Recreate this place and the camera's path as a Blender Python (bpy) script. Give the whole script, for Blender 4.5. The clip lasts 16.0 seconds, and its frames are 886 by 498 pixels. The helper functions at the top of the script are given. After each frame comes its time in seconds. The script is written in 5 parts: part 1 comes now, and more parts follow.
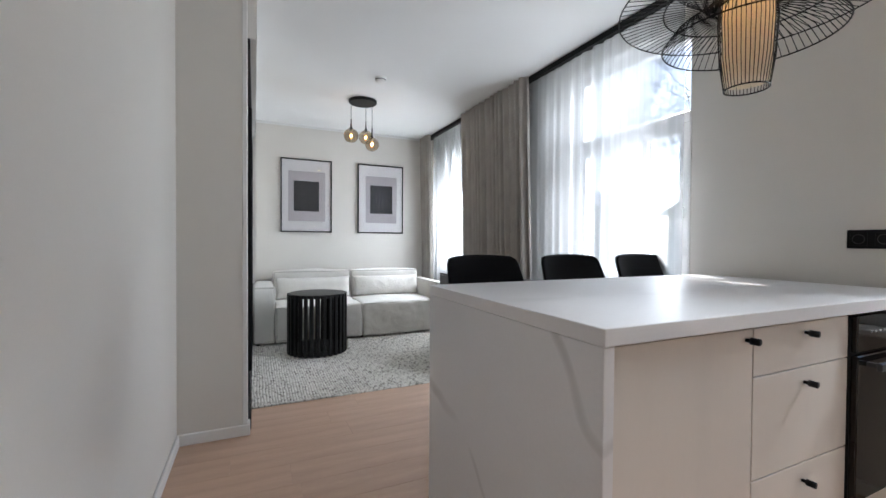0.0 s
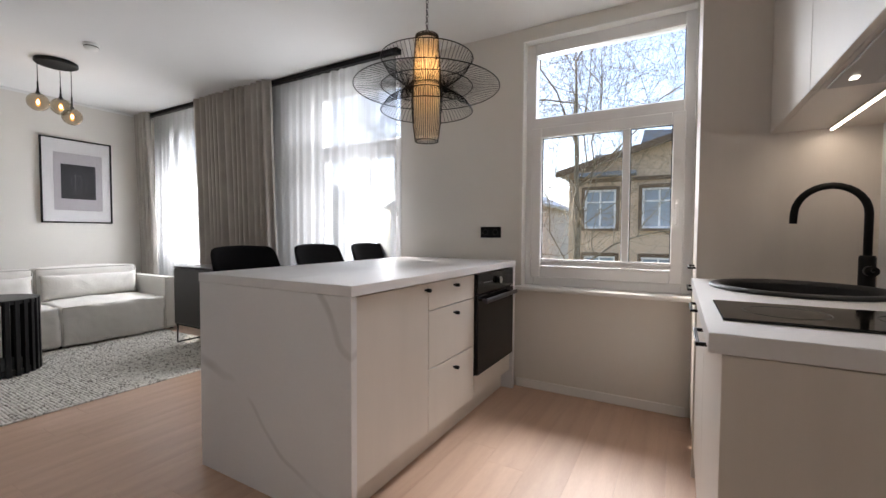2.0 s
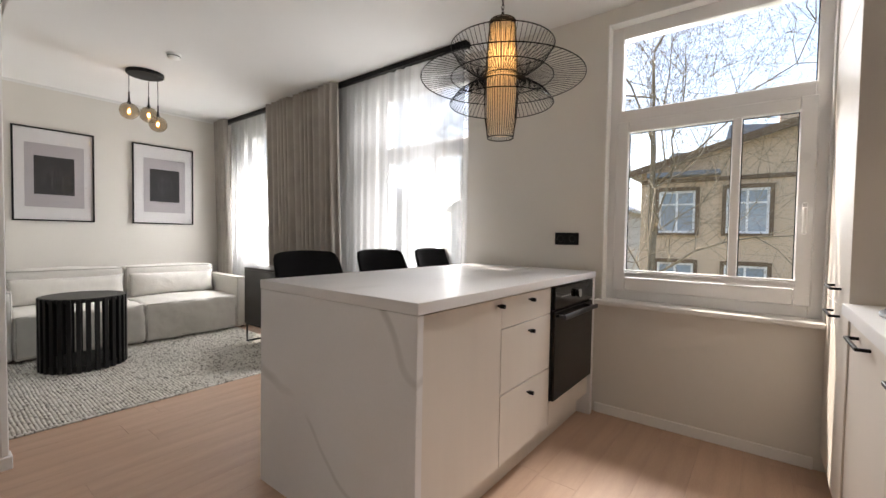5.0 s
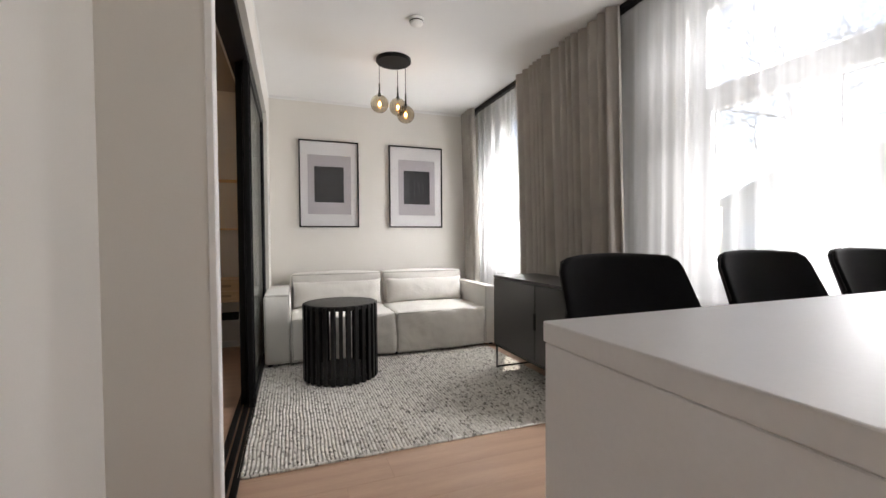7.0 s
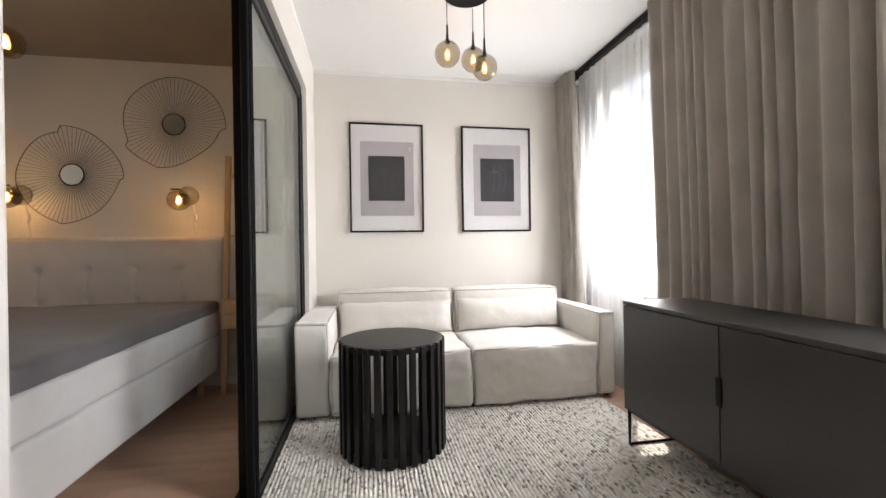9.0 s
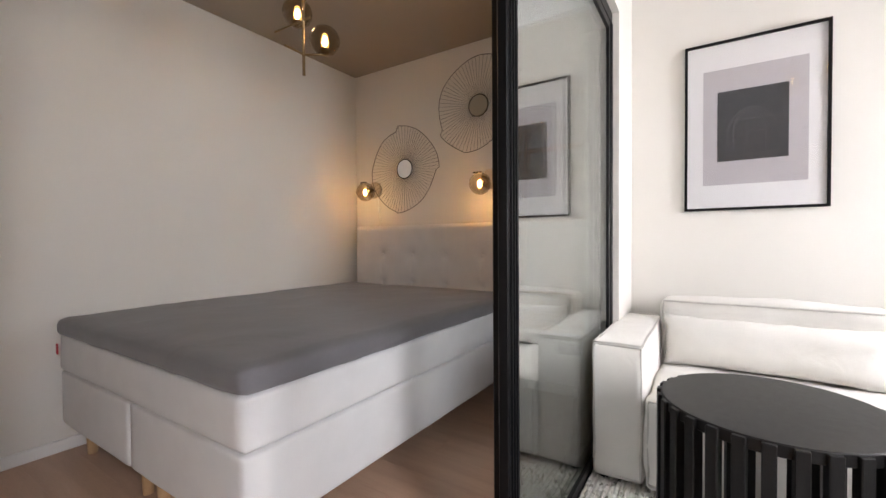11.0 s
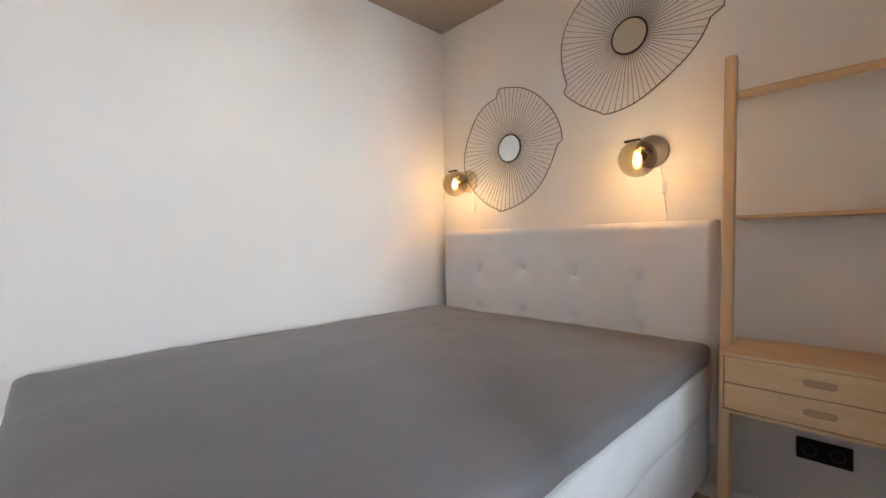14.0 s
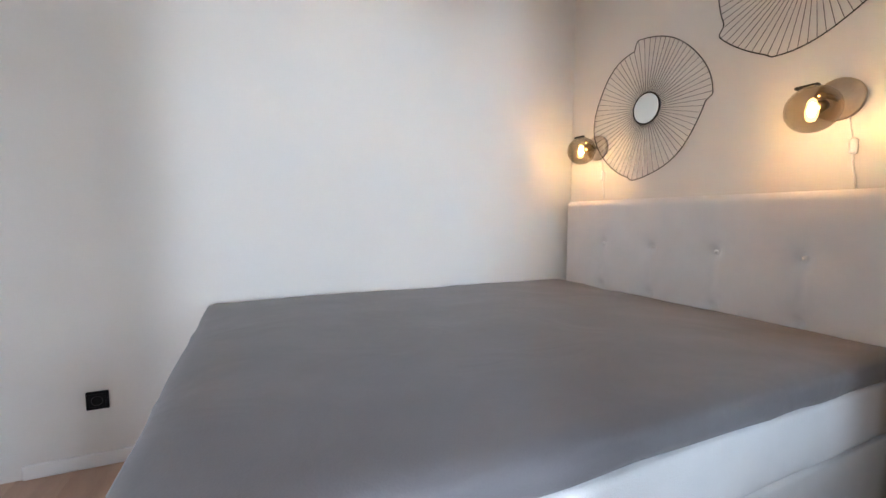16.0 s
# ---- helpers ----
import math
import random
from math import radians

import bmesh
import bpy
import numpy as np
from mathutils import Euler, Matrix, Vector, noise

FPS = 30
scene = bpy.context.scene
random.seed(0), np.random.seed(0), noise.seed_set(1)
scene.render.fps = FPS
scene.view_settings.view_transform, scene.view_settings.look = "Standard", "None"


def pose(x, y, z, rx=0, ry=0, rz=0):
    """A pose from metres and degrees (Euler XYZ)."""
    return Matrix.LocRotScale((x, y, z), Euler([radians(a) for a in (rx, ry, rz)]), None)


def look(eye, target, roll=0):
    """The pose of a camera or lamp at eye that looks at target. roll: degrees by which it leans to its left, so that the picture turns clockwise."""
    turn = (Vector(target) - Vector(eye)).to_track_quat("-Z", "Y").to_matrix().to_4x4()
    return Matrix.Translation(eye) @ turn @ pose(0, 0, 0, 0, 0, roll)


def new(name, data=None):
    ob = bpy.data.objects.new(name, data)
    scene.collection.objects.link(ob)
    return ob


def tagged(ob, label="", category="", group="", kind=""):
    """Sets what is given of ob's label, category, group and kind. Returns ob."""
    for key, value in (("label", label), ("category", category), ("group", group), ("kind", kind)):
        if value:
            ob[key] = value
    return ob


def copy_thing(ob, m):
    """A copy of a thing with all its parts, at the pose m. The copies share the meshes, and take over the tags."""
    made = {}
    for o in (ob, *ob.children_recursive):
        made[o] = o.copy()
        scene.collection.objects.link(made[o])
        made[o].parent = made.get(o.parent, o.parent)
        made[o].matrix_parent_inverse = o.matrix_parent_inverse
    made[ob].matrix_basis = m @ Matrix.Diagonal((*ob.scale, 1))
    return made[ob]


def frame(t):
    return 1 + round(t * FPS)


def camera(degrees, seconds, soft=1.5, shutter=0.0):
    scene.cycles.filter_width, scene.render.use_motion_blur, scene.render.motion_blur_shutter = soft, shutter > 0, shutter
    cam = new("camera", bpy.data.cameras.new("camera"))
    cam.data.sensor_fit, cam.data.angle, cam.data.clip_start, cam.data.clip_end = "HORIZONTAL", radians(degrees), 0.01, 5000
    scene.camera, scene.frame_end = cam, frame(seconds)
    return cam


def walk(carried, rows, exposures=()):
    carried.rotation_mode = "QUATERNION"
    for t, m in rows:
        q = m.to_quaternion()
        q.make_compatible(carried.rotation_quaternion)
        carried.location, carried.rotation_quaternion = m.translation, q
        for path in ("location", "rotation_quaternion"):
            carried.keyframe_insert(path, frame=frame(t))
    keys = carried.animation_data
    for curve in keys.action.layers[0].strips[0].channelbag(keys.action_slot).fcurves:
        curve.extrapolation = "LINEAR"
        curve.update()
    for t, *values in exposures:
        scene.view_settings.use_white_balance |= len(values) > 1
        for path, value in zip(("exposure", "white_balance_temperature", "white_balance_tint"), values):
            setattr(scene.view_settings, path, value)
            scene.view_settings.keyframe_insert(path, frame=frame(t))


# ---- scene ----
cam = camera(94.0, 16.0)
PATH = [
    (0, (-0.034, 0.451, 1.099), (0.797, 2.27, 1.065), 0.4),
    (0.5, (-0.114, 0.455, 1.1), (1.085, 2.055, 1.051), 0.5),
    (0.7, (-0.137, 0.432, 1.094), (1.172, 1.943, 1.042), 0.4),
    (1, (-0.201, 0.372, 1.096), (1.255, 1.741, 1.034), 0.5),
    (1.5, (-0.347, 0.201, 1.101), (1.279, 1.362, 1.034), 0.3),
    (2, (-0.487, 0.079, 1.108), (1.25, 1.067, 1.036), 0.3),
    (2.5, (-0.621, 0.013, 1.121), (1.186, 0.868, 1.045), 0.3),
    (3, (-0.694, -0.008, 1.136), (1.155, 0.751, 1.056), 0.4),
    (3.2, (-0.697, -0.013, 1.134), (1.161, 0.725, 1.054), 0.4),
    (5.3, (-0.194, 0.377, 1.132), (1.252, 1.757, 1.078), 1.1),
    (5.5, (-0.094, 0.481, 1.131), (1.245, 1.966, 1.086), 1.2),
    (6, (0.059, 0.754, 1.136), (1.119, 2.45, 1.094), 1.1),
    (6.5, (0.143, 1.04, 1.098), (0.966, 2.862, 1.051), 0.5),
    (7, (0.18, 1.366, 1.078), (0.869, 3.243, 1.029), -0.4),
    (7.5, (0.23, 1.662, 1.084), (0.92, 3.539, 1.06), -1.3),
    (8, (0.301, 1.929, 1.087), (0.96, 3.817, 1.094), -1.3),
    (8.2, (0.329, 2.031, 1.087), (0.955, 3.931, 1.095), -1.3),
    (10.3, (0.491, 2.984, 1.036), (-0.06, 4.906, 0.991), -0.3),
    (10.5, (0.458, 3.058, 1.034), (-0.263, 4.923, 0.993), -0.4),
    (11, (0.391, 3.218, 1.058), (-0.697, 4.898, 1.016), -0.45),
    (11.5, (0.325, 3.373, 1.06), (-1.007, 4.863, 1.028), -0.1),
    (12, (0.202, 3.546, 1.062), (-1.257, 4.913, 1.028), 0.2),
    (12.5, (0.056, 3.679, 1.068), (-1.476, 4.964, 1.029), 0.1),
    (13, (-0.088, 3.794, 1.104), (-1.633, 5.063, 1.055), -0.5),
    (13.5, (-0.188, 3.899, 1.121), (-1.688, 5.221, 1.082), -1.2),
    (14, (-0.287, 3.978, 1.123), (-1.726, 5.366, 1.082), -1.2),
    (14.5, (-0.366, 4.087, 1.122), (-1.789, 5.491, 1.081), -1.1),
    (15, (-0.388, 4.131, 1.109), (-1.854, 5.49, 1.05), -1.1),
    (15.5, (-0.342, 4.132, 1.07), (-1.956, 5.31, 0.979), -0.5),
    (16, (-0.195, 4.095, 1.085), (-2.008, 4.918, 0.932), 0.3),
]
EXPOSURES = [(0.0, 1.75, 6100, 10), (0.5, 1.75, 6150, 11), (1.5, 1.62, 6900, 15), (2.0, 1.6, 6600, 14), (3.2, 1.8, 6450, 14), (5.5, 1.68, 7200, 14), (6.0, 1.66, 6800, 12), (6.5, 1.66, 6900, 14), (8.2, 2.08, 7050, 15), (10.3, 2.3, 6800, 16), (11.5, 2.7, 6750, 17), (12.5, 2.9, 6650, 17), (13.2, 3.28, 6250, 14), (14.5, 3.33, 5950, 12), (15.5, 3.31, 5800, 12), (16.0, 3.36, 5650, 11)]
walk(cam, [(t, look(eye, target, roll)) for t, eye, target, roll in PATH], EXPOSURES)
# ---------------------------------------------------------------- light
SUN_FROM = Vector((0.536 * 0.64, 0.844 * 0.64, 0.77)).normalized()
world = bpy.data.worlds.new("daylight")
scene.world = world
world.use_nodes = True
wn = world.node_tree.nodes
sky = wn.new("ShaderNodeTexSky")
sky.sky_type, sky.sun_disc = "NISHITA", False
sky.dust_density = 1.6
sky.sun_elevation = math.asin(SUN_FROM.z)
sky.sun_rotation = math.atan2(SUN_FROM.x, SUN_FROM.y)
wn["Background"].inputs[1].default_value = 0.15
world.node_tree.links.new(sky.outputs[0], wn["Background"].inputs[0])


def lamp(name, kind, m, power, colour=(1, 1, 1), **more):
    data = bpy.data.lights.new(name, kind)
    data.energy, data.color = power, colour
    for key, value in more.items():
        if key == "size":
            data.size = value
        elif key == "size_y":
            data.size_y = value
        elif key == "radius":
            data.shadow_soft_size = value
        elif key == "angle":
            data.angle = value
        elif key == "spot":
            data.spot_size, data.spot_blend = value, 0.6
    if kind == "AREA":
        data.shape = "RECTANGLE"
    ob = new(name, data)
    ob.matrix_world = m
    return ob


lamp("sun", "SUN", look(SUN_FROM * 30, (0, 0, 0)), 2.7, (1.0, 0.95, 0.87), angle=radians(0.53))
# added area lamps outside, above the window heads, standing in for sky light
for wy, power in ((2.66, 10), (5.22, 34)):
    lamp("sky_fill_lamp", "AREA", look((3.6, wy, 3.55), (1.6, wy, 1.35)), power, (0.93, 0.97, 1.0), size=1.15, size_y=0.9)
lamp("sky_fill_lamp", "AREA", look((5.4, 0.45, 4.35), (1.2, 0.53, 1.3)), 165, (0.93, 0.97, 1.0), size=1.7, size_y=1.1)
# added area lamps in the curtained windows, in place of bright daylight
lamp("window_fill_lamp", "AREA", look((2.70, 2.37, 1.12), (0, 2.5, 1.12)), 9, (0.93, 0.97, 1.0), size=0.34, size_y=0.62)
lamp("window_fill_lamp", "AREA", look((2.74, 5.23, 1.36), (0, 4.8, 0.4)), 31, (0.93, 0.97, 1.0), size=0.98, size_y=1.15)
# added unseen lamp outdoors beside the middle window, brightening living room and bedroom
lamp("sky_fill_lamp", "AREA", look((4.1, 1.55, 2.0), (1.4, 3.1, 0.9)), 55, (0.93, 0.97, 1.0), size=1.5, size_y=1.4)
WARM = (1.0, 0.62, 0.28)


# ---------------------------------------------------------------- materials
def mat(name, base, rough=0.6, metal=0.0, var=0.06, scale=4.0, bump=0.05, fine=90.0, stretch=(1, 1, 1), second=None, spec=0.5, sheen=0.0, per_piece=0.0):
    m = bpy.data.materials.new(name)
    m.use_nodes = True
    n, l = m.node_tree.nodes, m.node_tree.links
    b = n["Principled BSDF"]
    b.inputs["Metallic"].default_value = metal
    b.inputs["Specular IOR Level"].default_value = spec
    b.inputs["Sheen Weight"].default_value = sheen
    tc, mp = n.new("ShaderNodeTexCoord"), n.new("ShaderNodeMapping")
    mp.inputs["Scale"].default_value = stretch
    l.new(tc.outputs["Object"], mp.inputs[0])
    big, small = n.new("ShaderNodeTexNoise"), n.new("ShaderNodeTexNoise")
    big.inputs["Scale"].default_value, big.inputs["Detail"].default_value = scale, 5
    small.inputs["Scale"].default_value, small.inputs["Detail"].default_value = fine, 4
    for t in (big, small):
        l.new(mp.outputs[0], t.inputs["Vector"])
    mix = n.new("ShaderNodeMix")
    mix.data_type = "RGBA"
    dark = second or tuple(c * (1 - 2 * var) for c in base)
    mix.inputs["A"].default_value, mix.inputs["B"].default_value = (*dark, 1), (*tuple(min(1, c * (1 + var)) for c in base), 1)
    add = n.new("ShaderNodeMath")
    add.operation = "MULTIPLY_ADD"
    l.new(small.outputs[0], add.inputs[0])
    add.inputs[1].default_value = 0.35
    l.new(big.outputs[0], add.inputs[2])
    ramp = n.new("ShaderNodeMapRange")
    ramp.inputs[1].default_value, ramp.inputs[2].default_value = 0.4, 0.95
    l.new(add.outputs[0], ramp.inputs[0])
    l.new(ramp.outputs[0], mix.inputs["Factor"])
    out = mix.outputs["Result"]
    if per_piece:
        info, hsv, mr = n.new("ShaderNodeObjectInfo"), n.new("ShaderNodeHueSaturation"), n.new("ShaderNodeMapRange")
        mr.inputs[3].default_value, mr.inputs[4].default_value = 1 - per_piece, 1 + per_piece
        l.new(info.outputs["Random"], mr.inputs[0])
        l.new(mr.outputs[0], hsv.inputs["Value"])
        l.new(out, hsv.inputs["Color"])
        out = hsv.outputs[0]
    l.new(out, b.inputs["Base Color"])
    rr = n.new("ShaderNodeMapRange")
    rr.inputs[3].default_value, rr.inputs[4].default_value = max(0.02, rough - 0.06), min(1, rough + 0.06)
    l.new(big.outputs[0], rr.inputs[0])
    l.new(rr.outputs[0], b.inputs["Roughness"])
    if bump:
        bp = n.new("ShaderNodeBump")
        bp.inputs["Strength"].default_value, bp.inputs["Distance"].default_value = bump, 0.004
        l.new(small.outputs[0], bp.inputs["Height"])
        l.new(bp.outputs[0], b.inputs["Normal"])
    return m


def glass(name, tint=(1, 1, 1), gloss=1.0, rough=0.0):
    m = bpy.data.materials.new(name)
    m.use_nodes = True
    n, l = m.node_tree.nodes, m.node_tree.links
    n.remove(n["Principled BSDF"])
    tr, gl, mx, fr = n.new("ShaderNodeBsdfTransparent"), n.new("ShaderNodeBsdfGlossy"), n.new("ShaderNodeMixShader"), n.new("ShaderNodeFresnel")
    tr.inputs[0].default_value = (*tint, 1)
    gl.inputs["Roughness"].default_value = rough
    mul = n.new("ShaderNodeMath")
    mul.operation = "MULTIPLY"
    mul.inputs[1].default_value = gloss
    l.new(fr.outputs[0], mul.inputs[0])
    l.new(mul.outputs[0], mx.inputs[0])
    l.new(tr.outputs[0], mx.inputs[1])
    l.new(gl.outputs[0], mx.inputs[2])
    l.new(mx.outputs[0], n["Material Output"].inputs[0])
    return m


def cloth_sheer(name, base, clear):
    m = bpy.data.materials.new(name)
    m.use_nodes = True
    n, l = m.node_tree.nodes, m.node_tree.links
    n.remove(n["Principled BSDF"])
    tr, tl, df = n.new("ShaderNodeBsdfTransparent"), n.new("ShaderNodeBsdfTranslucent"), n.new("ShaderNodeBsdfDiffuse")
    for s in (tl, df):
        s.inputs["Color"].default_value = (*base, 1)
    a, b = n.new("ShaderNodeMixShader"), n.new("ShaderNodeMixShader")
    tc, mp, ns = n.new("ShaderNodeTexCoord"), n.new("ShaderNodeMapping"), n.new("ShaderNodeTexNoise")
    mp.inputs["Scale"].default_value = (1, 36, 0.5)
    ns.inputs["Scale"].default_value = 1.0
    mr = n.new("ShaderNodeMapRange")
    mr.inputs[3].default_value, mr.inputs[4].default_value = clear - 0.07, clear + 0.07
    l.new(tc.outputs["Object"], mp.inputs[0])
    l.new(mp.outputs[0], ns.inputs["Vector"])
    l.new(ns.outputs[0], mr.inputs[0])
    a.inputs[0].default_value = 0.45
    l.new(tl.outputs[0], a.inputs[1])
    l.new(df.outputs[0], a.inputs[2])
    l.new(mr.outputs[0], b.inputs[0])
    l.new(a.outputs[0], b.inputs[1])
    l.new(tr.outputs[0], b.inputs[2])
    l.new(b.outputs[0], n["Material Output"].inputs[0])
    return m


def glow(name, colour, strength):
    m = bpy.data.materials.new(name)
    m.use_nodes = True
    n, l = m.node_tree.nodes, m.node_tree.links
    n.remove(n["Principled BSDF"])
    e = n.new("ShaderNodeEmission")
    e.inputs[0].default_value, e.inputs[1].default_value = (*colour, 1), strength
    l.new(e.outputs[0], n["Material Output"].inputs[0])
    return m


def marble(name, base, vein, scale, amount, rough, thin=0.06, twist=3.0):
    m = mat(name, base, rough, var=0.03, scale=2.0, bump=0.0)
    n, l = m.node_tree.nodes, m.node_tree.links
    b = n["Principled BSDF"]
    tc, mp, wv, ns = n.new("ShaderNodeTexCoord"), n.new("ShaderNodeMapping"), n.new("ShaderNodeTexWave"), n.new("ShaderNodeTexNoise")
    wv.inputs["Scale"].default_value, wv.inputs["Distortion"].default_value = scale, twist
    wv.inputs["Detail"].default_value, wv.inputs["Detail Scale"].default_value = 3.0, 1.6
    wv.inputs["Detail Roughness"].default_value = 0.55
    ns.inputs["Scale"].default_value = 2.3
    m0 = n.new("ShaderNodeMapping")
    m0.inputs["Rotation"].default_value = (radians(59), 0, 0)
    mp.inputs["Rotation"].default_value = (0, 0, radians(90))
    mp.inputs["Scale"].default_value = (1.0, 1.0, 1.0)
    l.new(tc.outputs["Object"], m0.inputs[0])
    l.new(m0.outputs[0], mp.inputs[0])
    l.new(mp.outputs[0], wv.inputs["Vector"])
    l.new(mp.outputs[0], ns.inputs["Vector"])
    mr, m2, mu = n.new("ShaderNodeMapRange"), n.new("ShaderNodeMapRange"), n.new("ShaderNodeMath")
    mr.inputs[1].default_value, mr.inputs[2].default_value, mr.inputs[3].default_value, mr.inputs[4].default_value = 0.0, thin, 1.0, 0.0
    m2.inputs[1].default_value, m2.inputs[2].default_value = 0.45, 0.65
    mu.operation = "MULTIPLY"
    l.new(wv.outputs[1], mr.inputs[0])
    l.new(ns.outputs[0], m2.inputs[0])
    l.new(mr.outputs[0], mu.inputs[0])
    l.new(m2.outputs[0], mu.inputs[1])
    sc = n.new("ShaderNodeMath")
    sc.operation = "MULTIPLY"
    sc.inputs[1].default_value = amount
    l.new(mu.outputs[0], sc.inputs[0])
    mix = n.new("ShaderNodeMix")
    mix.data_type = "RGBA"
    old = b.inputs["Base Color"].links[0].from_socket
    l.new(sc.outputs[0], mix.inputs["Factor"])
    l.new(old, mix.inputs["A"])
    mix.inputs["B"].default_value = (*vein, 1)
    l.new(mix.outputs["Result"], b.inputs["Base Color"])
    return m


M_WALL = mat("greige_wall_paint", (0.715, 0.688, 0.642), 0.85, var=0.02, scale=1.5, bump=0.06, fine=160)
M_CEIL = mat("white_ceiling_paint", (0.80, 0.80, 0.79), 0.9, var=0.015, scale=1.2, bump=0.04, fine=140)
M_CEIL_BED = mat("taupe_ceiling_paint", (0.30, 0.27, 0.23), 0.85, var=0.03, scale=1.2, bump=0.04, fine=140)
M_TRIM = mat("white_trim", (0.80, 0.79, 0.77), 0.45, var=0.02, scale=3, bump=0.02)
M_PVC = mat("white_window_pvc", (0.82, 0.82, 0.82), 0.3, var=0.015, scale=3, bump=0.0)
M_OAK_FLOOR = mat("pale_oak_floor", (0.57, 0.388, 0.284), 0.42, var=0.05, scale=1.6, bump=0.10, fine=30, stretch=(0.8, 9, 9), second=(0.435, 0.283, 0.197), per_piece=0.05)
M_OAK = mat("light_oak", (0.62, 0.42, 0.235), 0.5, var=0.05, scale=3, bump=0.08, fine=30, stretch=(9, 9, 0.9), second=(0.53, 0.34, 0.18))
M_OAK_X = mat("light_oak_lengthwise", (0.64, 0.44, 0.25), 0.5, var=0.05, scale=3, bump=0.08, fine=30, stretch=(0.9, 9, 9), second=(0.55, 0.36, 0.19))
M_FRONT = mat("cashmere_cabinet_front", (0.66, 0.61, 0.555), 0.4, var=0.02, scale=2, bump=0.03, fine=60, stretch=(6, 6, 0.5))
M_COUNTER = marble("white_worktop", (0.74, 0.73, 0.73), (0.55, 0.54, 0.53), 0.8, 0.35, 0.45)
M_COUNTER.node_tree.nodes["Principled BSDF"].inputs["Specular IOR Level"].default_value = 0.18
M_WATERFALL = marble("white_marble_panel", (0.74, 0.735, 0.74), (0.33, 0.315, 0.30), 0.50, 0.62, 0.35, 0.008, 3.8)
M_SPLASH = marble("pale_marble_splashback", (0.79, 0.785, 0.80), (0.5, 0.5, 0.5), 0.5, 0.5, 0.5)
M_BLACK = mat("black_powder_coat", (0.0045, 0.0045, 0.005), 0.42, spec=0.18, var=0.1, scale=6, bump=0.03)
M_WIRE = mat("dark_bronze_wire", (0.030, 0.025, 0.020), 0.5, 0.4, var=0.1, bump=0.0)
M_BLACK_GLASS = mat("black_glass", (0.008, 0.0065, 0.0055), 0.06, var=0.0, bump=0.0, spec=0.28)
M_BLACK_WOOD = mat("black_stained_wood", (0.009, 0.0085, 0.0085), 0.4, spec=0.3, var=0.15, scale=5, bump=0.12, fine=40, stretch=(8, 8, 1))
M_CHARCOAL = mat("charcoal_lacquer", (0.034, 0.031, 0.030), 0.4, var=0.06, scale=3, bump=0.03)
M_VELVET = mat("black_velvet", (0.006, 0.006, 0.0075), 0.9, var=0.3, scale=7, bump=0.12, fine=200, spec=0.15, sheen=0.06)
M_LINEN = mat("offwhite_linen", (0.68, 0.655, 0.61), 0.9, var=0.035, scale=5, bump=0.25, fine=260, sheen=0.15)


def creases(m, scale, strength, depth):
    """Soft folds and dents over the weave."""
    n, l = m.node_tree.nodes, m.node_tree.links
    tc, ns, bp = n.new("ShaderNodeTexCoord"), n.new("ShaderNodeTexNoise"), n.new("ShaderNodeBump")
    ns.inputs["Scale"].default_value, ns.inputs["Detail"].default_value, ns.inputs["Distortion"].default_value = scale, 2.5, 1.6
    bp.inputs["Strength"].default_value, bp.inputs["Distance"].default_value = strength, depth
    l.new(tc.outputs["Object"], ns.inputs["Vector"])
    l.new(ns.outputs[0], bp.inputs["Height"])
    l.new(bp.outputs[0], n["Bump"].inputs["Normal"])


creases(M_LINEN, 4.0, 0.28, 0.03)
M_DRAPE = mat("taupe_drape", (0.38, 0.35, 0.315), 0.9, var=0.08, scale=5, bump=0.2, fine=220, sheen=0.1)
M_SHEER = cloth_sheer("white_sheer", (0.78, 0.785, 0.80), 0.69)
M_SHEER.node_tree.nodes["Transparent BSDF"].inputs[0].default_value = (0.83, 0.84, 0.86, 1)
M_BOUCLE = mat("white_bed_fabric", (0.68, 0.67, 0.665), 0.9, var=0.03, scale=8, bump=0.3, fine=320, sheen=0.1)
M_HEAD = mat("greige_headboard_fabric", (0.72, 0.69, 0.67), 0.9, var=0.03, scale=8, bump=0.3, fine=320, sheen=0.1)
M_TOPPER = mat("grey_jersey_sheet", (0.15, 0.142, 0.149), 0.85, var=0.07, scale=3, bump=0.12, fine=240, sheen=0.2)
creases(M_TOPPER, 3.0, 0.25, 0.02)
creases(M_BOUCLE, 4.0, 0.2, 0.02)
M_BRASS = mat("dark_brass", (0.30, 0.22, 0.12), 0.35, 1.0, var=0.1, scale=8, bump=0.02)
M_CHROME = mat("steel", (0.6, 0.6, 0.6), 0.25, 1.0, var=0.05, bump=0.0)
M_MIRROR = mat("silvered_glass", (0.74, 0.76, 0.74), 0.01, 1.0, var=0.0, bump=0.0)
M_MIRROR.node_tree.nodes["Principled BSDF"].inputs["Roughness"].links and M_MIRROR.node_tree.links.remove(M_MIRROR.node_tree.nodes["Principled BSDF"].inputs["Roughness"].links[0])
M_MIRROR.node_tree.nodes["Principled BSDF"].inputs["Roughness"].default_value = 0.0
M_SMOKE = glass("smoked_glass", (0.74, 0.675, 0.585), 1.0)
_n, _l = M_SMOKE.node_tree.nodes, M_SMOKE.node_tree.links
_lw, _pw = _n.new("ShaderNodeLayerWeight"), _n.new("ShaderNodeMath")
_pw.operation = "POWER"
_pw.inputs[1].default_value = 2.2
_l.new(_lw.outputs["Facing"], _pw.inputs[0])
_l.new(_pw.outputs[0], _n["Math"].inputs[0])
_n["Math"].inputs[1].default_value = 0.6
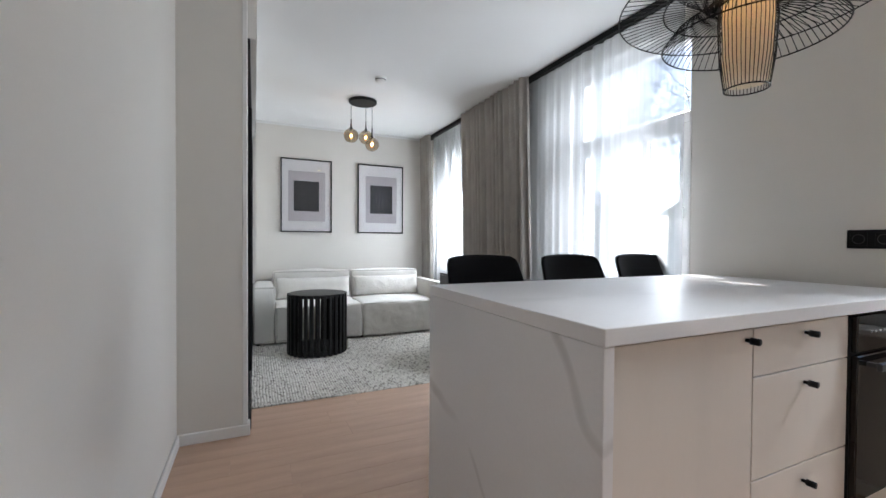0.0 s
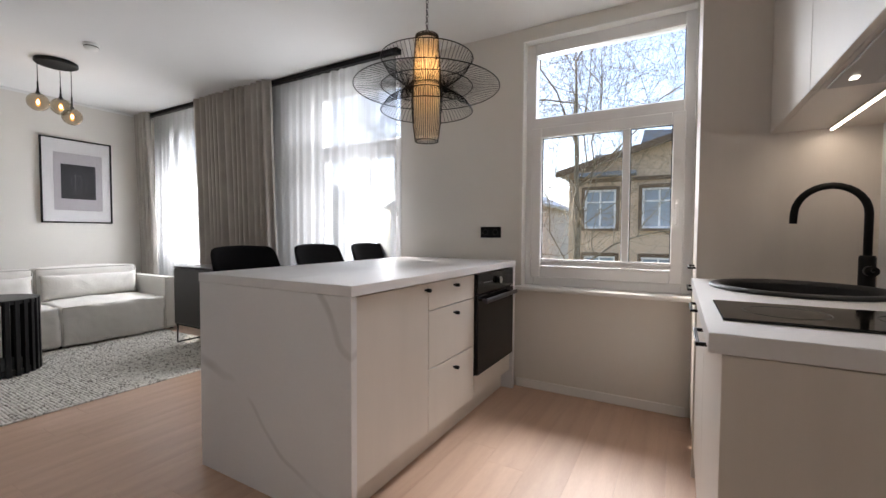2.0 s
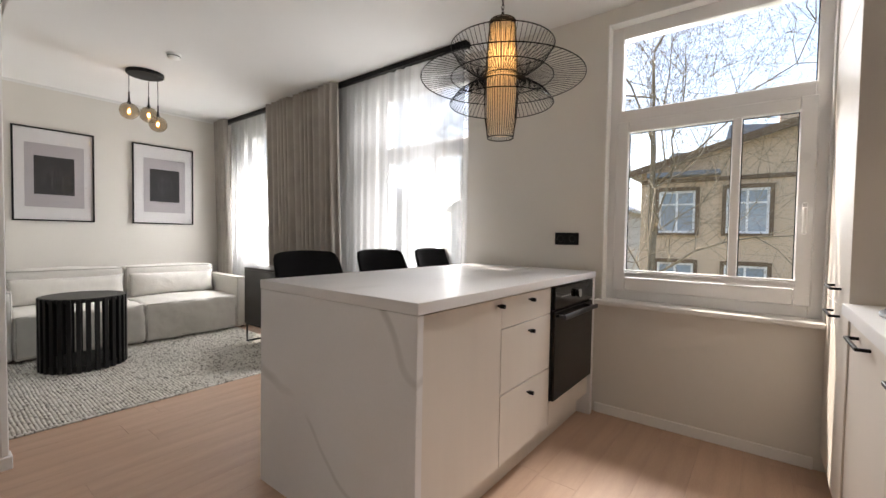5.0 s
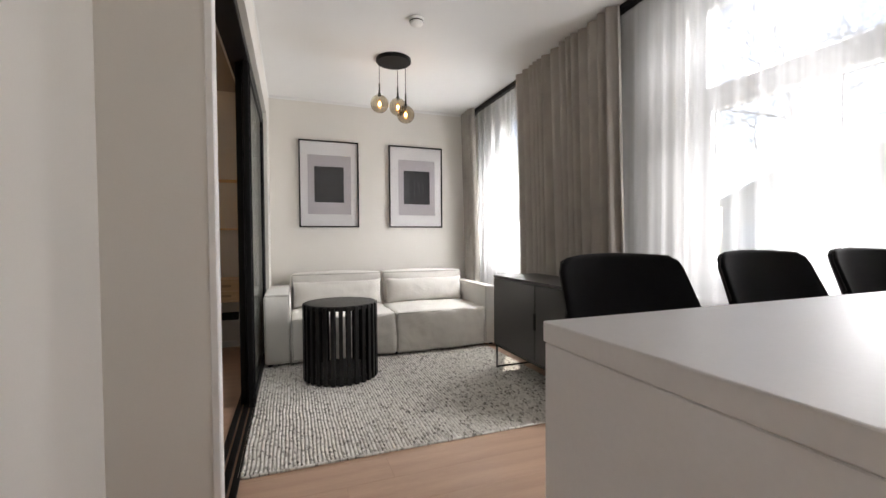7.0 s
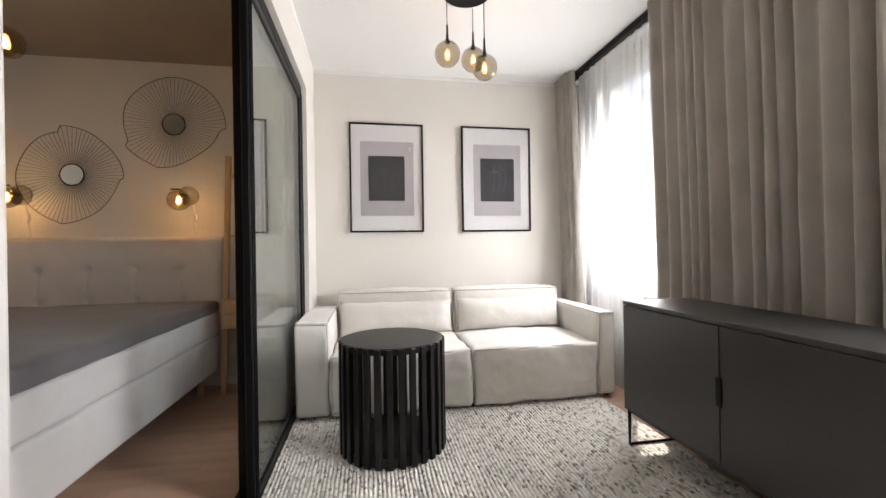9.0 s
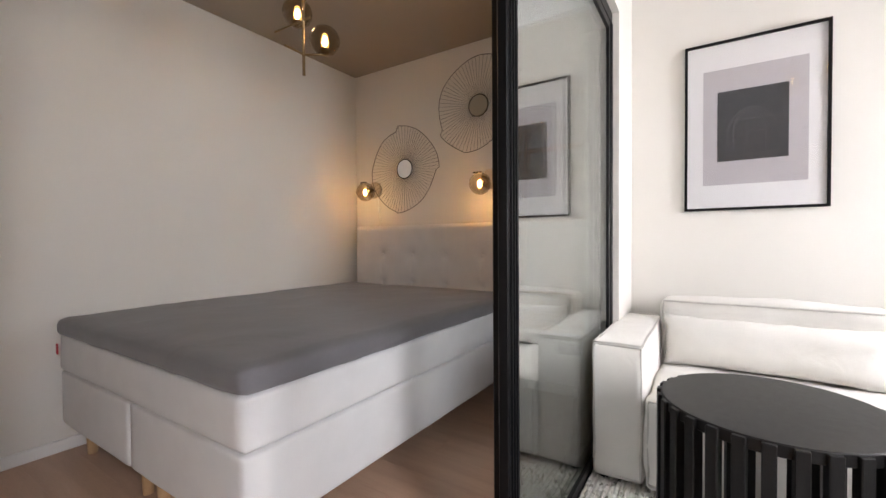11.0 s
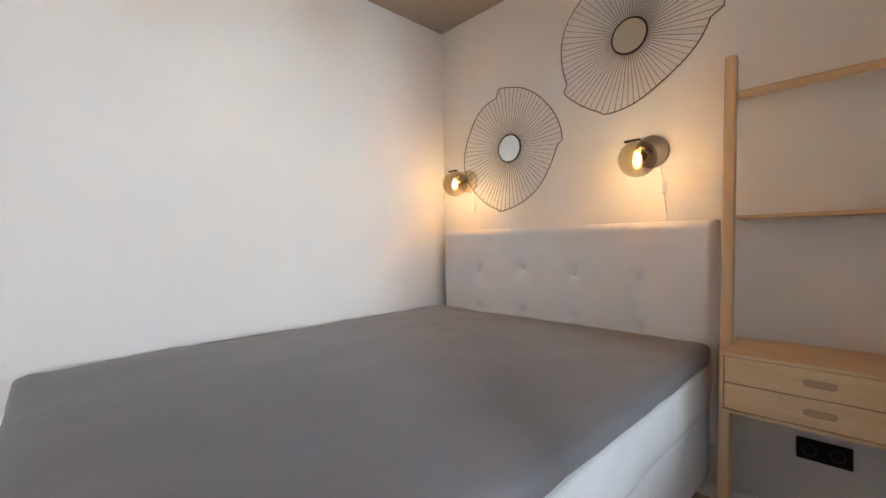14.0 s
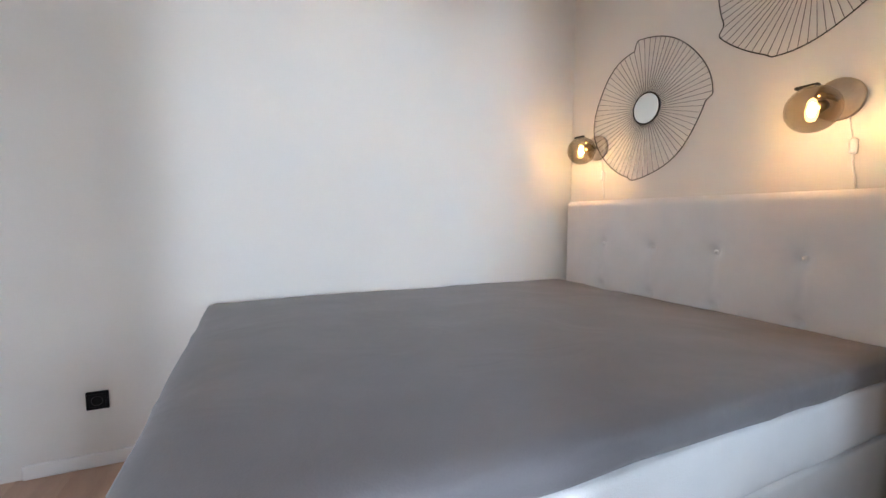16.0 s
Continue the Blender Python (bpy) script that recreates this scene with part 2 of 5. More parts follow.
M_DOORGLASS = glass("reflective_door_glass", (0.96, 0.975, 0.98), 1.0)
_n, _l = M_DOORGLASS.node_tree.nodes, M_DOORGLASS.node_tree.links
_l.remove(_n["Mix Shader"].inputs[0].links[0])
_n["Mix Shader"].inputs[0].default_value = 0.35
_n["Glossy BSDF"].inputs["Color"].default_value = (0.93, 0.96, 0.94, 1)
M_PLATE = mat("satin_brass_plate", (0.60, 0.50, 0.37), 0.5, 0.3, var=0.1, scale=8, bump=0.02)
M_PIPING = mat("linen_piping", (0.50, 0.48, 0.44), 0.9, var=0.05, scale=30, bump=0.1)
M_PANE = glass("window_glass", (0.97, 0.98, 0.98), 0.7)
M_PICGLASS = glass("picture_glass", (1, 1, 1), 0.6)
M_BULB = glow("warm_filament", (1.0, 0.80, 0.52), 22.0)
# the filament's orange halo, imitated by a faint glow of the bulb glass
M_HALO = glow("bulb_halo_glow", (1.0, 0.50, 0.14), 0.42)
_n, _l = M_HALO.node_tree.nodes, M_HALO.node_tree.links
_tr, _ad = _n.new("ShaderNodeBsdfTransparent"), _n.new("ShaderNodeAddShader")
_tr.inputs[0].default_value = (0.9, 0.78, 0.6, 1)
_l.new(_n["Emission"].outputs[0], _ad.inputs[0]), _l.new(_tr.outputs[0], _ad.inputs[1]), _l.new(_ad.outputs[0], _n["Material Output"].inputs[0])
M_LED = glow("led_strip", (1.0, 0.86, 0.70), 3.0)
M_SHADE = bpy.data.materials.new("pleated_lamp_fabric")
M_PAPER = mat("white_mount_board", (0.78, 0.765, 0.765), 0.8, var=0.01, bump=0.02)
M_LILAC = mat("lilac_grey_print", (0.50, 0.47, 0.49), 0.8, var=0.02, bump=0.02)
M_INK = mat("charcoal_print", (0.045, 0.045, 0.05), 0.8, var=0.08, bump=0.02)
M_INKLINE = mat("pale_print_line", (0.22, 0.22, 0.23), 0.8, var=0.05, bump=0.0)
M_WHITE_PLASTIC = mat("white_plastic", (0.8, 0.8, 0.78), 0.4, var=0.01, bump=0.0)
M_GREY_METAL = mat("brushed_grey_hood", (0.42, 0.41, 0.40), 0.4, 0.3, var=0.05, bump=0.02)
M_RED = mat("red_label_cloth", (0.5, 0.03, 0.05), 0.8, var=0.05)

# the pleated shade lets the bulb's light through
M_SHADE.use_nodes = True
_n, _l = M_SHADE.node_tree.nodes, M_SHADE.node_tree.links
_n.remove(_n["Principled BSDF"])
_tl, _df, _mx = _n.new("ShaderNodeBsdfTranslucent"), _n.new("ShaderNodeBsdfDiffuse"), _n.new("ShaderNodeMixShader")
_tl.inputs[0].default_value, _df.inputs[0].default_value = (0.92, 0.78, 0.58, 1), (0.85, 0.80, 0.72, 1)
_l.new(_tl.outputs[0], _mx.inputs[1]), _l.new(_df.outputs[0], _mx.inputs[2]), _l.new(_mx.outputs[0], _n["Material Output"].inputs[0])


# ---------------------------------------------------------------- building helpers (all in world metres)
def part(name, bm, material, parent=None, label="", smooth=False):
    me = bpy.data.meshes.new(name)
    bm.to_mesh(me)
    bm.free()
    me.materials.append(material)
    if smooth:
        me.shade_smooth()
    ob = new(name, me)
    if parent is not None:
        ob.parent = parent
        ob.matrix_parent_inverse = parent.matrix_basis.inverted() if parent.parent is None else Matrix()
    return tagged(ob, label)


def thing(name, at, label, category, group="", kind=""):
    ob = new(name)
    ob.empty_display_size = 0.1
    ob.matrix_basis = Matrix.Translation(at)
    return tagged(ob, label, category, group, kind)


def solo(name, bm, material, label, category="", kind="", smooth=False, group=""):
    return tagged(part(name, bm, material, None, "", smooth), label, category, group, kind)


def box(x0, x1, y0, y1, z0, z1, bevel=0.002, bm=None, seg=1):
    out = bm or bmesh.new()
    m = Matrix.Translation(((x0 + x1) / 2, (y0 + y1) / 2, (z0 + z1) / 2)) @ Matrix.Diagonal((abs(x1 - x0), abs(y1 - y0), abs(z1 - z0), 1))
    made = bmesh.ops.create_cube(out, size=1, matrix=m)["verts"]
    if bevel:
        edges = list({e for v in made for e in v.link_edges})
        bmesh.ops.bevel(out, geom=edges, offset=bevel, segments=seg, affect="EDGES", profile=0.5)
    return out


def tube(points, r, bm=None, seg=6, closed=False, r_end=None):
    """A round bar along points, tapering from r to r_end."""
    out = bm or bmesh.new()
    pts = [Vector(p) for p in points]
    n = len(pts)
    rings, side = [], None
    for i, p in enumerate(pts):
        a, b = (pts[i - 1], pts[(i + 1) % n]) if closed else (pts[max(i - 1, 0)], pts[min(i + 1, n - 1)])
        t = (b - a).normalized()
        if side is None:
            side = t.orthogonal().normalized()
        side = (side - t * side.dot(t)).normalized()
        other = t.cross(side)
        rr = r if r_end is None else r + (r_end - r) * i / max(1, n - 1)
        rings.append([out.verts.new(p + rr * (math.cos(k * math.tau / seg) * side + math.sin(k * math.tau / seg) * other)) for k in range(seg)])
    for i in range(n if closed else n - 1):
        a, b = rings[i], rings[(i + 1) % n]
        for k in range(seg):
            out.faces.new((a[k], a[(k + 1) % seg], b[(k + 1) % seg], b[k]))
    if not closed:
        out.faces.new(rings[0][::-1])
        out.faces.new(rings[-1])
    return out


def lathe(profile, at, seg=32, bm=None, cap=True):
    """A turned shape from (radius, height) pairs, about the upright through at."""
    out = bm or bmesh.new()
    rings = []
    for r, z in profile:
        if r < 1e-6:
            rings.append([out.verts.new((at[0], at[1], at[2] + z))])
        else:
            rings.append([out.verts.new((at[0] + r * math.cos(k * math.tau / seg), at[1] + r * math.sin(k * math.tau / seg), at[2] + z)) for k in range(seg)])
    for a, b in zip(rings, rings[1:]):
        for k in range(seg):
            q = (k + 1) % seg
            if len(a) == 1 and len(b) > 1:
                out.faces.new((a[0], b[q], b[k]))
            elif len(b) == 1 and len(a) > 1:
                out.faces.new((a[k], a[q], b[0]))
            elif len(a) > 1:
                out.faces.new((a[k], a[q], b[q], b[k]))
    if cap:
        for ring, flip in ((rings[0], True), (rings[-1], False)):
            if len(ring) > 1:
                out.faces.new(ring[::-1] if flip else ring)
    bmesh.ops.recalc_face_normals(out, faces=out.faces)
    return out


def ball(at, r, bm=None, seg=24, flat=1.0):
    out = bm or bmesh.new()
    bmesh.ops.create_uvsphere(out, u_segments=seg, v_segments=seg // 2, radius=r, matrix=Matrix.Translation(at) @ Matrix.Diagonal((1, 1, flat, 1)))
    return out


def cushion(x0, x1, y0, y1, z0, z1, r=0.04, puff=0.0, wrinkle=0.004, n=14, seed=0.0, bm=None):
    """A soft block with rounded edges, swollen faces and slight creases."""
    out = bm or bmesh.new()
    c, h = Vector(((x0 + x1) / 2, (y0 + y1) / 2, (z0 + z1) / 2)), Vector(((x1 - x0) / 2, (y1 - y0) / 2, (z1 - z0) / 2))
    r = min(r, *(0.98 * v for v in h))
    made = bmesh.ops.create_grid(out, x_segments=1, y_segments=1, size=0.5)["verts"]
    bmesh.ops.delete(out, geom=made, context="VERTS")
    cells = {}

    def vert(i, j, k):
        key = (i, j, k)
        if key not in cells:
            u = []
            for a in key:
                s = 2 * a / n - 1
                u.append(math.copysign(abs(s) ** 0.7, s))
            p = Vector((u[0] * h.x, u[1] * h.y, u[2] * h.z))
            core = Vector([max(-(h[a] - r), min(h[a] - r, p[a])) for a in range(3)])
            d = p - core
            q = core + (d.normalized() * r if d.length > 1e-9 else d)
            for a in range(3):
                o = [b for b in range(3) if b != a]
                q[a] += math.copysign(puff, u[a]) * abs(u[a]) * max(0, 1 - u[o[0]] ** 2) * max(0, 1 - u[o[1]] ** 2) * (2 * h[a]) ** 0
            w = c + q
            q += wrinkle * noise.noise_vector(w * 5 + Vector((seed, seed, 0))) + 0.4 * wrinkle * noise.noise_vector(w * 17 + Vector((0, seed, seed)))
            cells[key] = out.verts.new(c + q)
        return cells[key]

    for a in range(3):
        for side in (0, n):
            for i in range(n):
                for j in range(n):
                    quad = []
                    for di, dj in ((0, 0), (1, 0), (1, 1), (0, 1)):
                        key = [0, 0, 0]
                        key[a], key[(a + 1) % 3], key[(a + 2) % 3] = side, i + di, j + dj
                        quad.append(vert(*key))
                    out.faces.new(quad if side else quad[::-1])
    return out


def rect_loop(axis, at, a0, a1, b0, b1):
    """Corners of an upright or level rectangle across axis."""
    ring = []
    for a, b in ((a0, b0), (a1, b0), (a1, b1), (a0, b1)):
        p = {"x": (at, a, b), "y": (a, at, b), "z": (a, b, at)}[axis]
        ring.append(p)
    return ring


# ---------------------------------------------------------------- the shell of the flat
XE, YN, YNB, XWB = 2.4, 6.0, 6.023, -2.379      # window wall, picture wall, bedroom back wall, bedroom side wall
CEIL, CEIL_B = 2.57, 2.566
YS, XH = -0.6, -2.6                            # kitchen back wall, far side of the hall
WINDOWS = ((0.0, 1.068), (2.13, 3.2), (4.72, 5.74))
SILL, HEAD = 0.74, 2.48


def wall(name, blocks, label="matt greige painted plaster wall", material=None):
    bm = bmesh.new()
    for b in blocks:
        box(*b, 0.0, bm)
    return solo(name, bm, material or M_WALL, label, "wall", "structure")


blocks, y = [], -2.2
for a, b in WINDOWS:
    blocks.append((XE, XE + 0.27, y, a, -0.02, CEIL + 0.2))
    blocks.append((XE, XE + 0.27, a, b, -0.02, SILL - 0.03))
    blocks.append((XE, XE + 0.27, a, b, HEAD, CEIL + 0.2))
    y = b
blocks.append((XE, XE + 0.27, y, 6.3, -0.02, CEIL + 0.2))
wall("wall_east", blocks, "greige plaster wall with three tall windows")
wall("wall_north", [(-0.12, XE, YN, 6.3, -0.02, CEIL + 0.2)], "greige plaster wall behind the sofa")
wall("wall_north_bedroom", [(XWB, -0.122, YNB, 6.3, -0.02, CEIL + 0.2)], "greige plaster wall behind the bed")
wall("wall_west_bedroom", [(XWB - 0.2, XWB, 2.5, 6.3, -0.02, CEIL + 0.2)], "plain greige plaster wall beside the bed")
# wall between living room and bedroom: stub, opening for sliding doors, end piece, lintel
wall("wall_partition", [(-0.41, -0.07, 3.02, 3.09, -0.02, CEIL),
                        (-0.20, -0.02, 5.586, YN, -0.02, CEIL), (-0.20, -0.02, 3.09, 5.586, 2.26, CEIL)], "greige wall with a wide sliding door opening")
wall("wall_hall", [(-0.56, -0.41, 0.61, 3.13, -0.02, CEIL), (-2.316, -0.56, 2.98, 3.12, -0.02, CEIL)], "greige plaster wall of the hall corner")
wall("wall_south", [(-0.8, XE, YS - 0.2, YS, -0.02, CEIL + 0.2)], "greige plaster wall behind the kitchen")
wall("wall_hall_end", [(XH - 0.2, XH, -2.2, 2.98, -0.02, CEIL + 0.2), (XH, -0.8, -2.4, -2.2, -0.02, CEIL + 0.2), (-0.8, -0.6, -2.2, YS - 0.2, -0.02, CEIL + 0.2)], "plain greige wall closing the hall")
solo("ceiling", box(XH, XE, -2.2, 6.2, CEIL, CEIL + 0.15, 0), M_CEIL, "smooth white painted ceiling", "ceiling", "structure")
solo("ceiling_bedroom", box(XWB, -0.2, 3.12, YNB, CEIL_B, CEIL - 0.0005, 0), M_CEIL_BED, "dark taupe painted bedroom ceiling", "ceiling", "structure")

bm = box(-0.018, XE - 0.002, YN - 0.003, YN, CEIL - 0.030, CEIL - 0.001, 0)
box(-0.02, -0.017, 3.13, YN - 0.004, CEIL - 0.030, CEIL - 0.001, 0, bm)
solo("trim", bm, M_CEIL, "white painted band where the wall meets the ceiling", "trim", "structure")
solo("trim", box(-0.096, -0.068, 3.0175, 3.088, 0.063, CEIL - 0.002, 0.004), M_TRIM, "white corner bead on the wall end", "trim", "structure")

# skirting boards
def skirting(runs):
    bm = bmesh.new()
    for x0, x1, y0, y1 in runs:
        box(x0, x1, y0, y1, 0.0, 0.062, 0.004, bm)
    return solo("baseboard", bm, M_TRIM, "low white painted skirting board", "baseboard", "structure")


skirting([(XE - 0.014, XE, 0.02, 1.09), (XE - 0.014, XE, 2.06, YN), (0.0, XE - 0.02, YN - 0.014, YN), (-0.41, -0.056, 3.006, 3.02),
          (-0.41, -0.396, 0.61, 3.005), (-0.58, -0.396, 0.596, 0.61), (-0.07, -0.056, 3.021, 3.09), (XWB, XWB + 0.014, 3.2, YNB), (XWB + 0.02, -0.2, YNB - 0.014, YNB)])


# windows
def window(name, a, b, label):
    w = thing(name, (XE + 0.1, (a + b) / 2, SILL), label, "window", "windows", "structure")
    x0, x1 = XE + 0.075, XE + 0.145
    fw = 0.062
    fr = bmesh.new()
    box(x0, x1, a, a + fw, SILL, HEAD, 0.004, fr), box(x0, x1, b - fw - 0.012, b, SILL, HEAD, 0.004, fr)
    box(x0, x1, a + fw, b - fw - 0.012, SILL, SILL + 0.06, 0.004, fr), box(x0, x1, a + fw, b - fw - 0.012, HEAD - fw - 0.022, HEAD, 0.004, fr)
    part("window_frame", fr, M_PVC, w)
    part("transom", box(x0 - 0.004, x1, a + fw, b - fw, 1.86, 1.945, 0.005), M_PVC, w)
    s0, s1 = a + fw - 0.012, b - fw + 0.012
    sx0, sx1 = x0 - 0.018, x1 - 0.02
    sash = bmesh.new()
    box(sx0, sx1, s0, s0 + 0.072, 0.80, 1.872, 0.006, sash), box(sx0, sx1, s1 - 0.072, s1, 0.80, 1.872, 0.006, sash)
    box(sx0, sx1, s0 + 0.072, s1 - 0.072, 0.80, 0.885, 0.006, sash), box(sx0, sx1, s0 + 0.072, s1 - 0.072, 1.80, 1.872, 0.006, sash)
    sash_ob = part("sash", sash, M_PVC, w)
    mid = a + 0.385
    part("mullion", box(sx0 + 0.004, sx1, mid - 0.022, mid + 0.022, 0.885, 1.80, 0.004), M_PVC, sash_ob)
    bead = bmesh.new()
    for y0, y1, z0, z1 in ((s0 + 0.072, mid - 0.022, 0.885, 1.80), (mid + 0.022, s1 - 0.072, 0.885, 1.80), (a + fw, b - fw, 1.945, HEAD - fw)):
        g = 0.005
        for q in ((y0, y0 + g, z0, z1), (y1 - g, y1, z0, z1), (y0, y1, z0, z0 + g), (y0, y1, z1 - g, z1)):
            box(x0 + 0.016, x0 + 0.022, *q, 0, bead)
    part("glazing_gasket", bead, M_BLACK, w, "thin black rubber gasket")
    for y0, y1, z0, z1 in ((s0 + 0.07, mid - 0.02, 0.88, 1.805), (mid + 0.02, s1 - 0.07, 0.88, 1.805), (a + fw - 0.004, b - fw + 0.004, 1.94, HEAD - fw + 0.004)):
        p = part("pane", box(x0 + 0.024, x0 + 0.03, y0, y1, z0, z1, 0), M_PANE, w, "clear window glass")
        p.visible_shadow = False
    hd = box(sx0 - 0.012, sx0, s0 + 0.028, s0 + 0.052, 1.26, 1.33, 0.004)
    box(sx0 - 0.04, sx0 - 0.012, s0 + 0.034, s0 + 0.046, 1.29, 1.302, 0.003, hd), box(sx0 - 0.048, sx0 - 0.034, s0 + 0.03, s0 + 0.05, 1.17, 1.305, 0.005, hd)
    part("handle", hd, M_PVC, sash_ob, "white lever handle")
    part("window_sill", box(XE - 0.065, x0 + 0.01, a - 0.02 if a > 0.5 else a, b + 0.03, SILL - 0.03, SILL, 0.006), M_TRIM, w, "white painted inner sill board")
    rv = bmesh.new()
    box(XE - 0.004, x0, a, a + 0.006, SILL, HEAD, 0, rv), box(XE - 0.004, x0, b - 0.006, b, SILL, HEAD, 0, rv), box(XE - 0.004, x0, a + 0.006, b - 0.006, HEAD - 0.006, HEAD, 0, rv)
    part("reveal_lining", rv, M_TRIM, w, "white painted reveal")
    lip = box(x1, XE + 0.5, a - 0.02, b + 0.02, SILL - 0.02, SILL + 0.012, 0.003)
    part("outer_sill", lip, M_TRIM, w)
    return w


for i, (a, b) in enumerate(WINDOWS):
    window(f"window_{i + 1}", a, b, ("white tall window with transom, bare and uncurtained", "white tall window behind a sheer curtain", "white tall window behind a sheer curtain")[i])

blind = thing("pleated_blind", (XE + 0.07, 0.53, 0.885), "white pleated blind folded down at the sash bottom", "blind")
part("bottom_rail", box(XE + 0.050, XE + 0.072, 0.118, 0.945, 0.888, 0.902, 0.003), M_PVC, blind)
for k in range(4):
    part("pleat", box(XE + 0.050, XE + 0.074, 0.122, 0.941, 0.9025 + 0.0045 * k, 0.906 + 0.0045 * k, 0.001), M_TRIM, blind)
part("top_rail", box(XE + 0.050, XE + 0.072, 0.118, 0.945, 0.9215, 0.934, 0.003), M_PVC, blind)

# sliding door set between living room and bedroom
doors = thing("door_1", (-0.09, 4.9, 0), "black framed reflective glass sliding door, half open", "sliding door", "", "structure")
tr = box(-0.17, -0.054, 3.092, 5.585, 2.20, 2.262, 0.004)
part("top_track", tr, M_BLACK, doors)
bt = bmesh.new()
for k in range(3):
    box(-0.165 + 0.042 * k, -0.135 + 0.042 * k, 3.092, 5.585, 0.0, 0.014, 0.002, bt)
part("floor_track", bt, M_BLACK, doors)
part("end_jamb", box(-0.17, -0.05, 5.547, 5.584, 0.014, 2.20, 0.003), M_BLACK, doors)


def door_leaf(x0, x1, y0, y1, stile, pane):
    leaf = bmesh.new()
    for q in ((y0, y0 + stile, 0.016, 2.2), (y1 - 0.035, y1, 0.016, 2.2), (y0 + stile, y1 - 0.035, 0.016, 0.06), (y0 + stile, y1 - 0.035, 2.155, 2.2)):
        box(x0, x1, *q, 0.004, leaf)
    frame_ob = part("leaf_frame", leaf, M_BLACK, doors, "black metal stiles and rails")
    mx = x1 - 0.008
    part("glass_panel", box(x0 + 0.008, mx, y0 + stile - 0.002, y1 - 0.033, 0.058, 2.157, 0), pane, frame_ob, "full-height glass panel")
    pull = bmesh.new()
    for dy in (0.012, 0.030, 0.048):
        box(x1, x1 + 0.006, y0 + dy, y0 + dy + 0.004, 0.03, 2.19, 0.001, pull)
    part("grip_rib", pull, M_BLACK, frame_ob)


door_leaf(-0.088, -0.056, 4.225, 5.545, 0.075, M_DOORGLASS)
door_leaf(-0.140, -0.104, 4.30, 5.54, 0.05, M_PANE)

# ---------------------------------------------------------------- kitchen island
isl = thing("kitchen_island", (1.49, 1.56, 0), "white marble-look island with beige fronts and waterfall ends", "kitchen island")
part("waterfall_panel", box(0.632, 0.664, 1.094, 2.036, 0, 0.879, 0.002), M_WATERFALL, isl, "white panel with grey veins")
part("waterfall_panel", box(2.315, 2.35, 1.094, 2.036, 0, 0.879, 0.002), M_WATERFALL, isl)
part("worktop", box(0.630, 2.352, 1.090, 2.040, 0.880, 0.920, 0.003, seg=2), M_COUNTER, isl, "white laminate worktop with faint veins")
# charcoal colour here puts the shade of the gaps between fronts into the carcass
part("carcass", box(0.665, 2.313, 1.150, 1.70, 0.13, 0.868, 0.002), M_CHARCOAL, isl, "carcass darkened to show shade in the front gaps")
part("plinth", box(0.665, 2.313, 1.18, 1.68, 0.0, 0.13, 0.001), M_FRONT, isl)


def knob(x, y, z, parent):
    k = tube([(x, y, z), (x, y - 0.012, z)], 0.005, seg=10)
    tube([(x - 0.0, y - 0.012, z), (x, y - 0.034, z)], 0.0095, k, 14)
    part("knob", k, M_BLACK, parent, "small black round knob", True)


def front(x0, x1, z0, z1, kx, kz, name="drawer_front"):
    f = part(name, box(x0 + 0.0022, x1 - 0.0022, 1.116, 1.1498, z0 + 0.0022, z1 - 0.0022, 0.0012), M_FRONT, isl)
    if kx:
        knob(kx, 1.116, kz, f)


front(0.665, 1.198, 0.135, 0.872, 1.165, 0.842, "door")
front(1.198, 1.712, 0.735, 0.872, 1.455, 0.838)
front(1.198, 1.712, 0.448, 0.735, 1.455, 0.690)
front(1.198, 1.712, 0.135, 0.448, 1.455, 0.395)
front(1.712, 2.313, 0.135, 0.262, None, 0, "oven_filler")

oven = thing("oven", (2.01, 1.3, 0.264), "built-in black glass oven under the island worktop", "oven")
part("body", box(1.716, 2.308, 1.112, 1.1498, 0.266, 0.872, 0.002), M_BLACK, oven)
part("door", box(1.717, 2.307, 1.092, 1.111, 0.268, 0.742, 0.003), M_BLACK_GLASS, oven, "black glass door")
part("control_panel", box(1.717, 2.307, 1.094, 1.111, 0.752, 0.871, 0.003), M_BLACK_GLASS, oven, "glossy black control panel")
hb = box(1.75, 2.275, 1.048, 1.062, 0.700, 0.726, 0.003)
box(1.77, 1.785, 1.062, 1.093, 0.706, 0.720, 0.001, hb), box(2.24, 2.255, 1.062, 1.093, 0.706, 0.720, 0.001, hb)
part("handle", hb, mat("dark_steel", (0.08, 0.08, 0.085), 0.3, 0.8), oven, "dark steel bar handle")
kn = tube([(2.02, 1.094, 0.815), (2.02, 1.072, 0.815)], 0.022, seg=24)
part("dial", kn, M_BLACK, oven, "round dial with steel rim", True)
part("dial_rim", tube([(2.02, 1.076, 0.815), (2.02, 1.069, 0.815)], 0.0235, seg=24), M_CHROME, oven)
mk = bmesh.new()
for k in range(5):
    box(1.80 + 0.03 * k, 1.812 + 0.03 * k, 1.0925, 1.094, 0.812, 0.818, 0, mk)
part("panel_mark", mk, mat("grey_print", (0.4, 0.4, 0.4), 0.6), oven)

# ---------------------------------------------------------------- kitchen run along the south wall
def bar_handle(x0, x1, y, z, parent, upright=False):
    h = bmesh.new()
    box(x0, x1, y + 0.026, y + 0.036, z - 0.005, z + 0.005, 0.0015, h)
    for x in (x0, x1 - 0.01):
        box(x, x + 0.01, y, y + 0.028, z - 0.005, z + 0.005, 0.0015, h)
    part("handle", h, M_BLACK, parent, "black square bar handle")


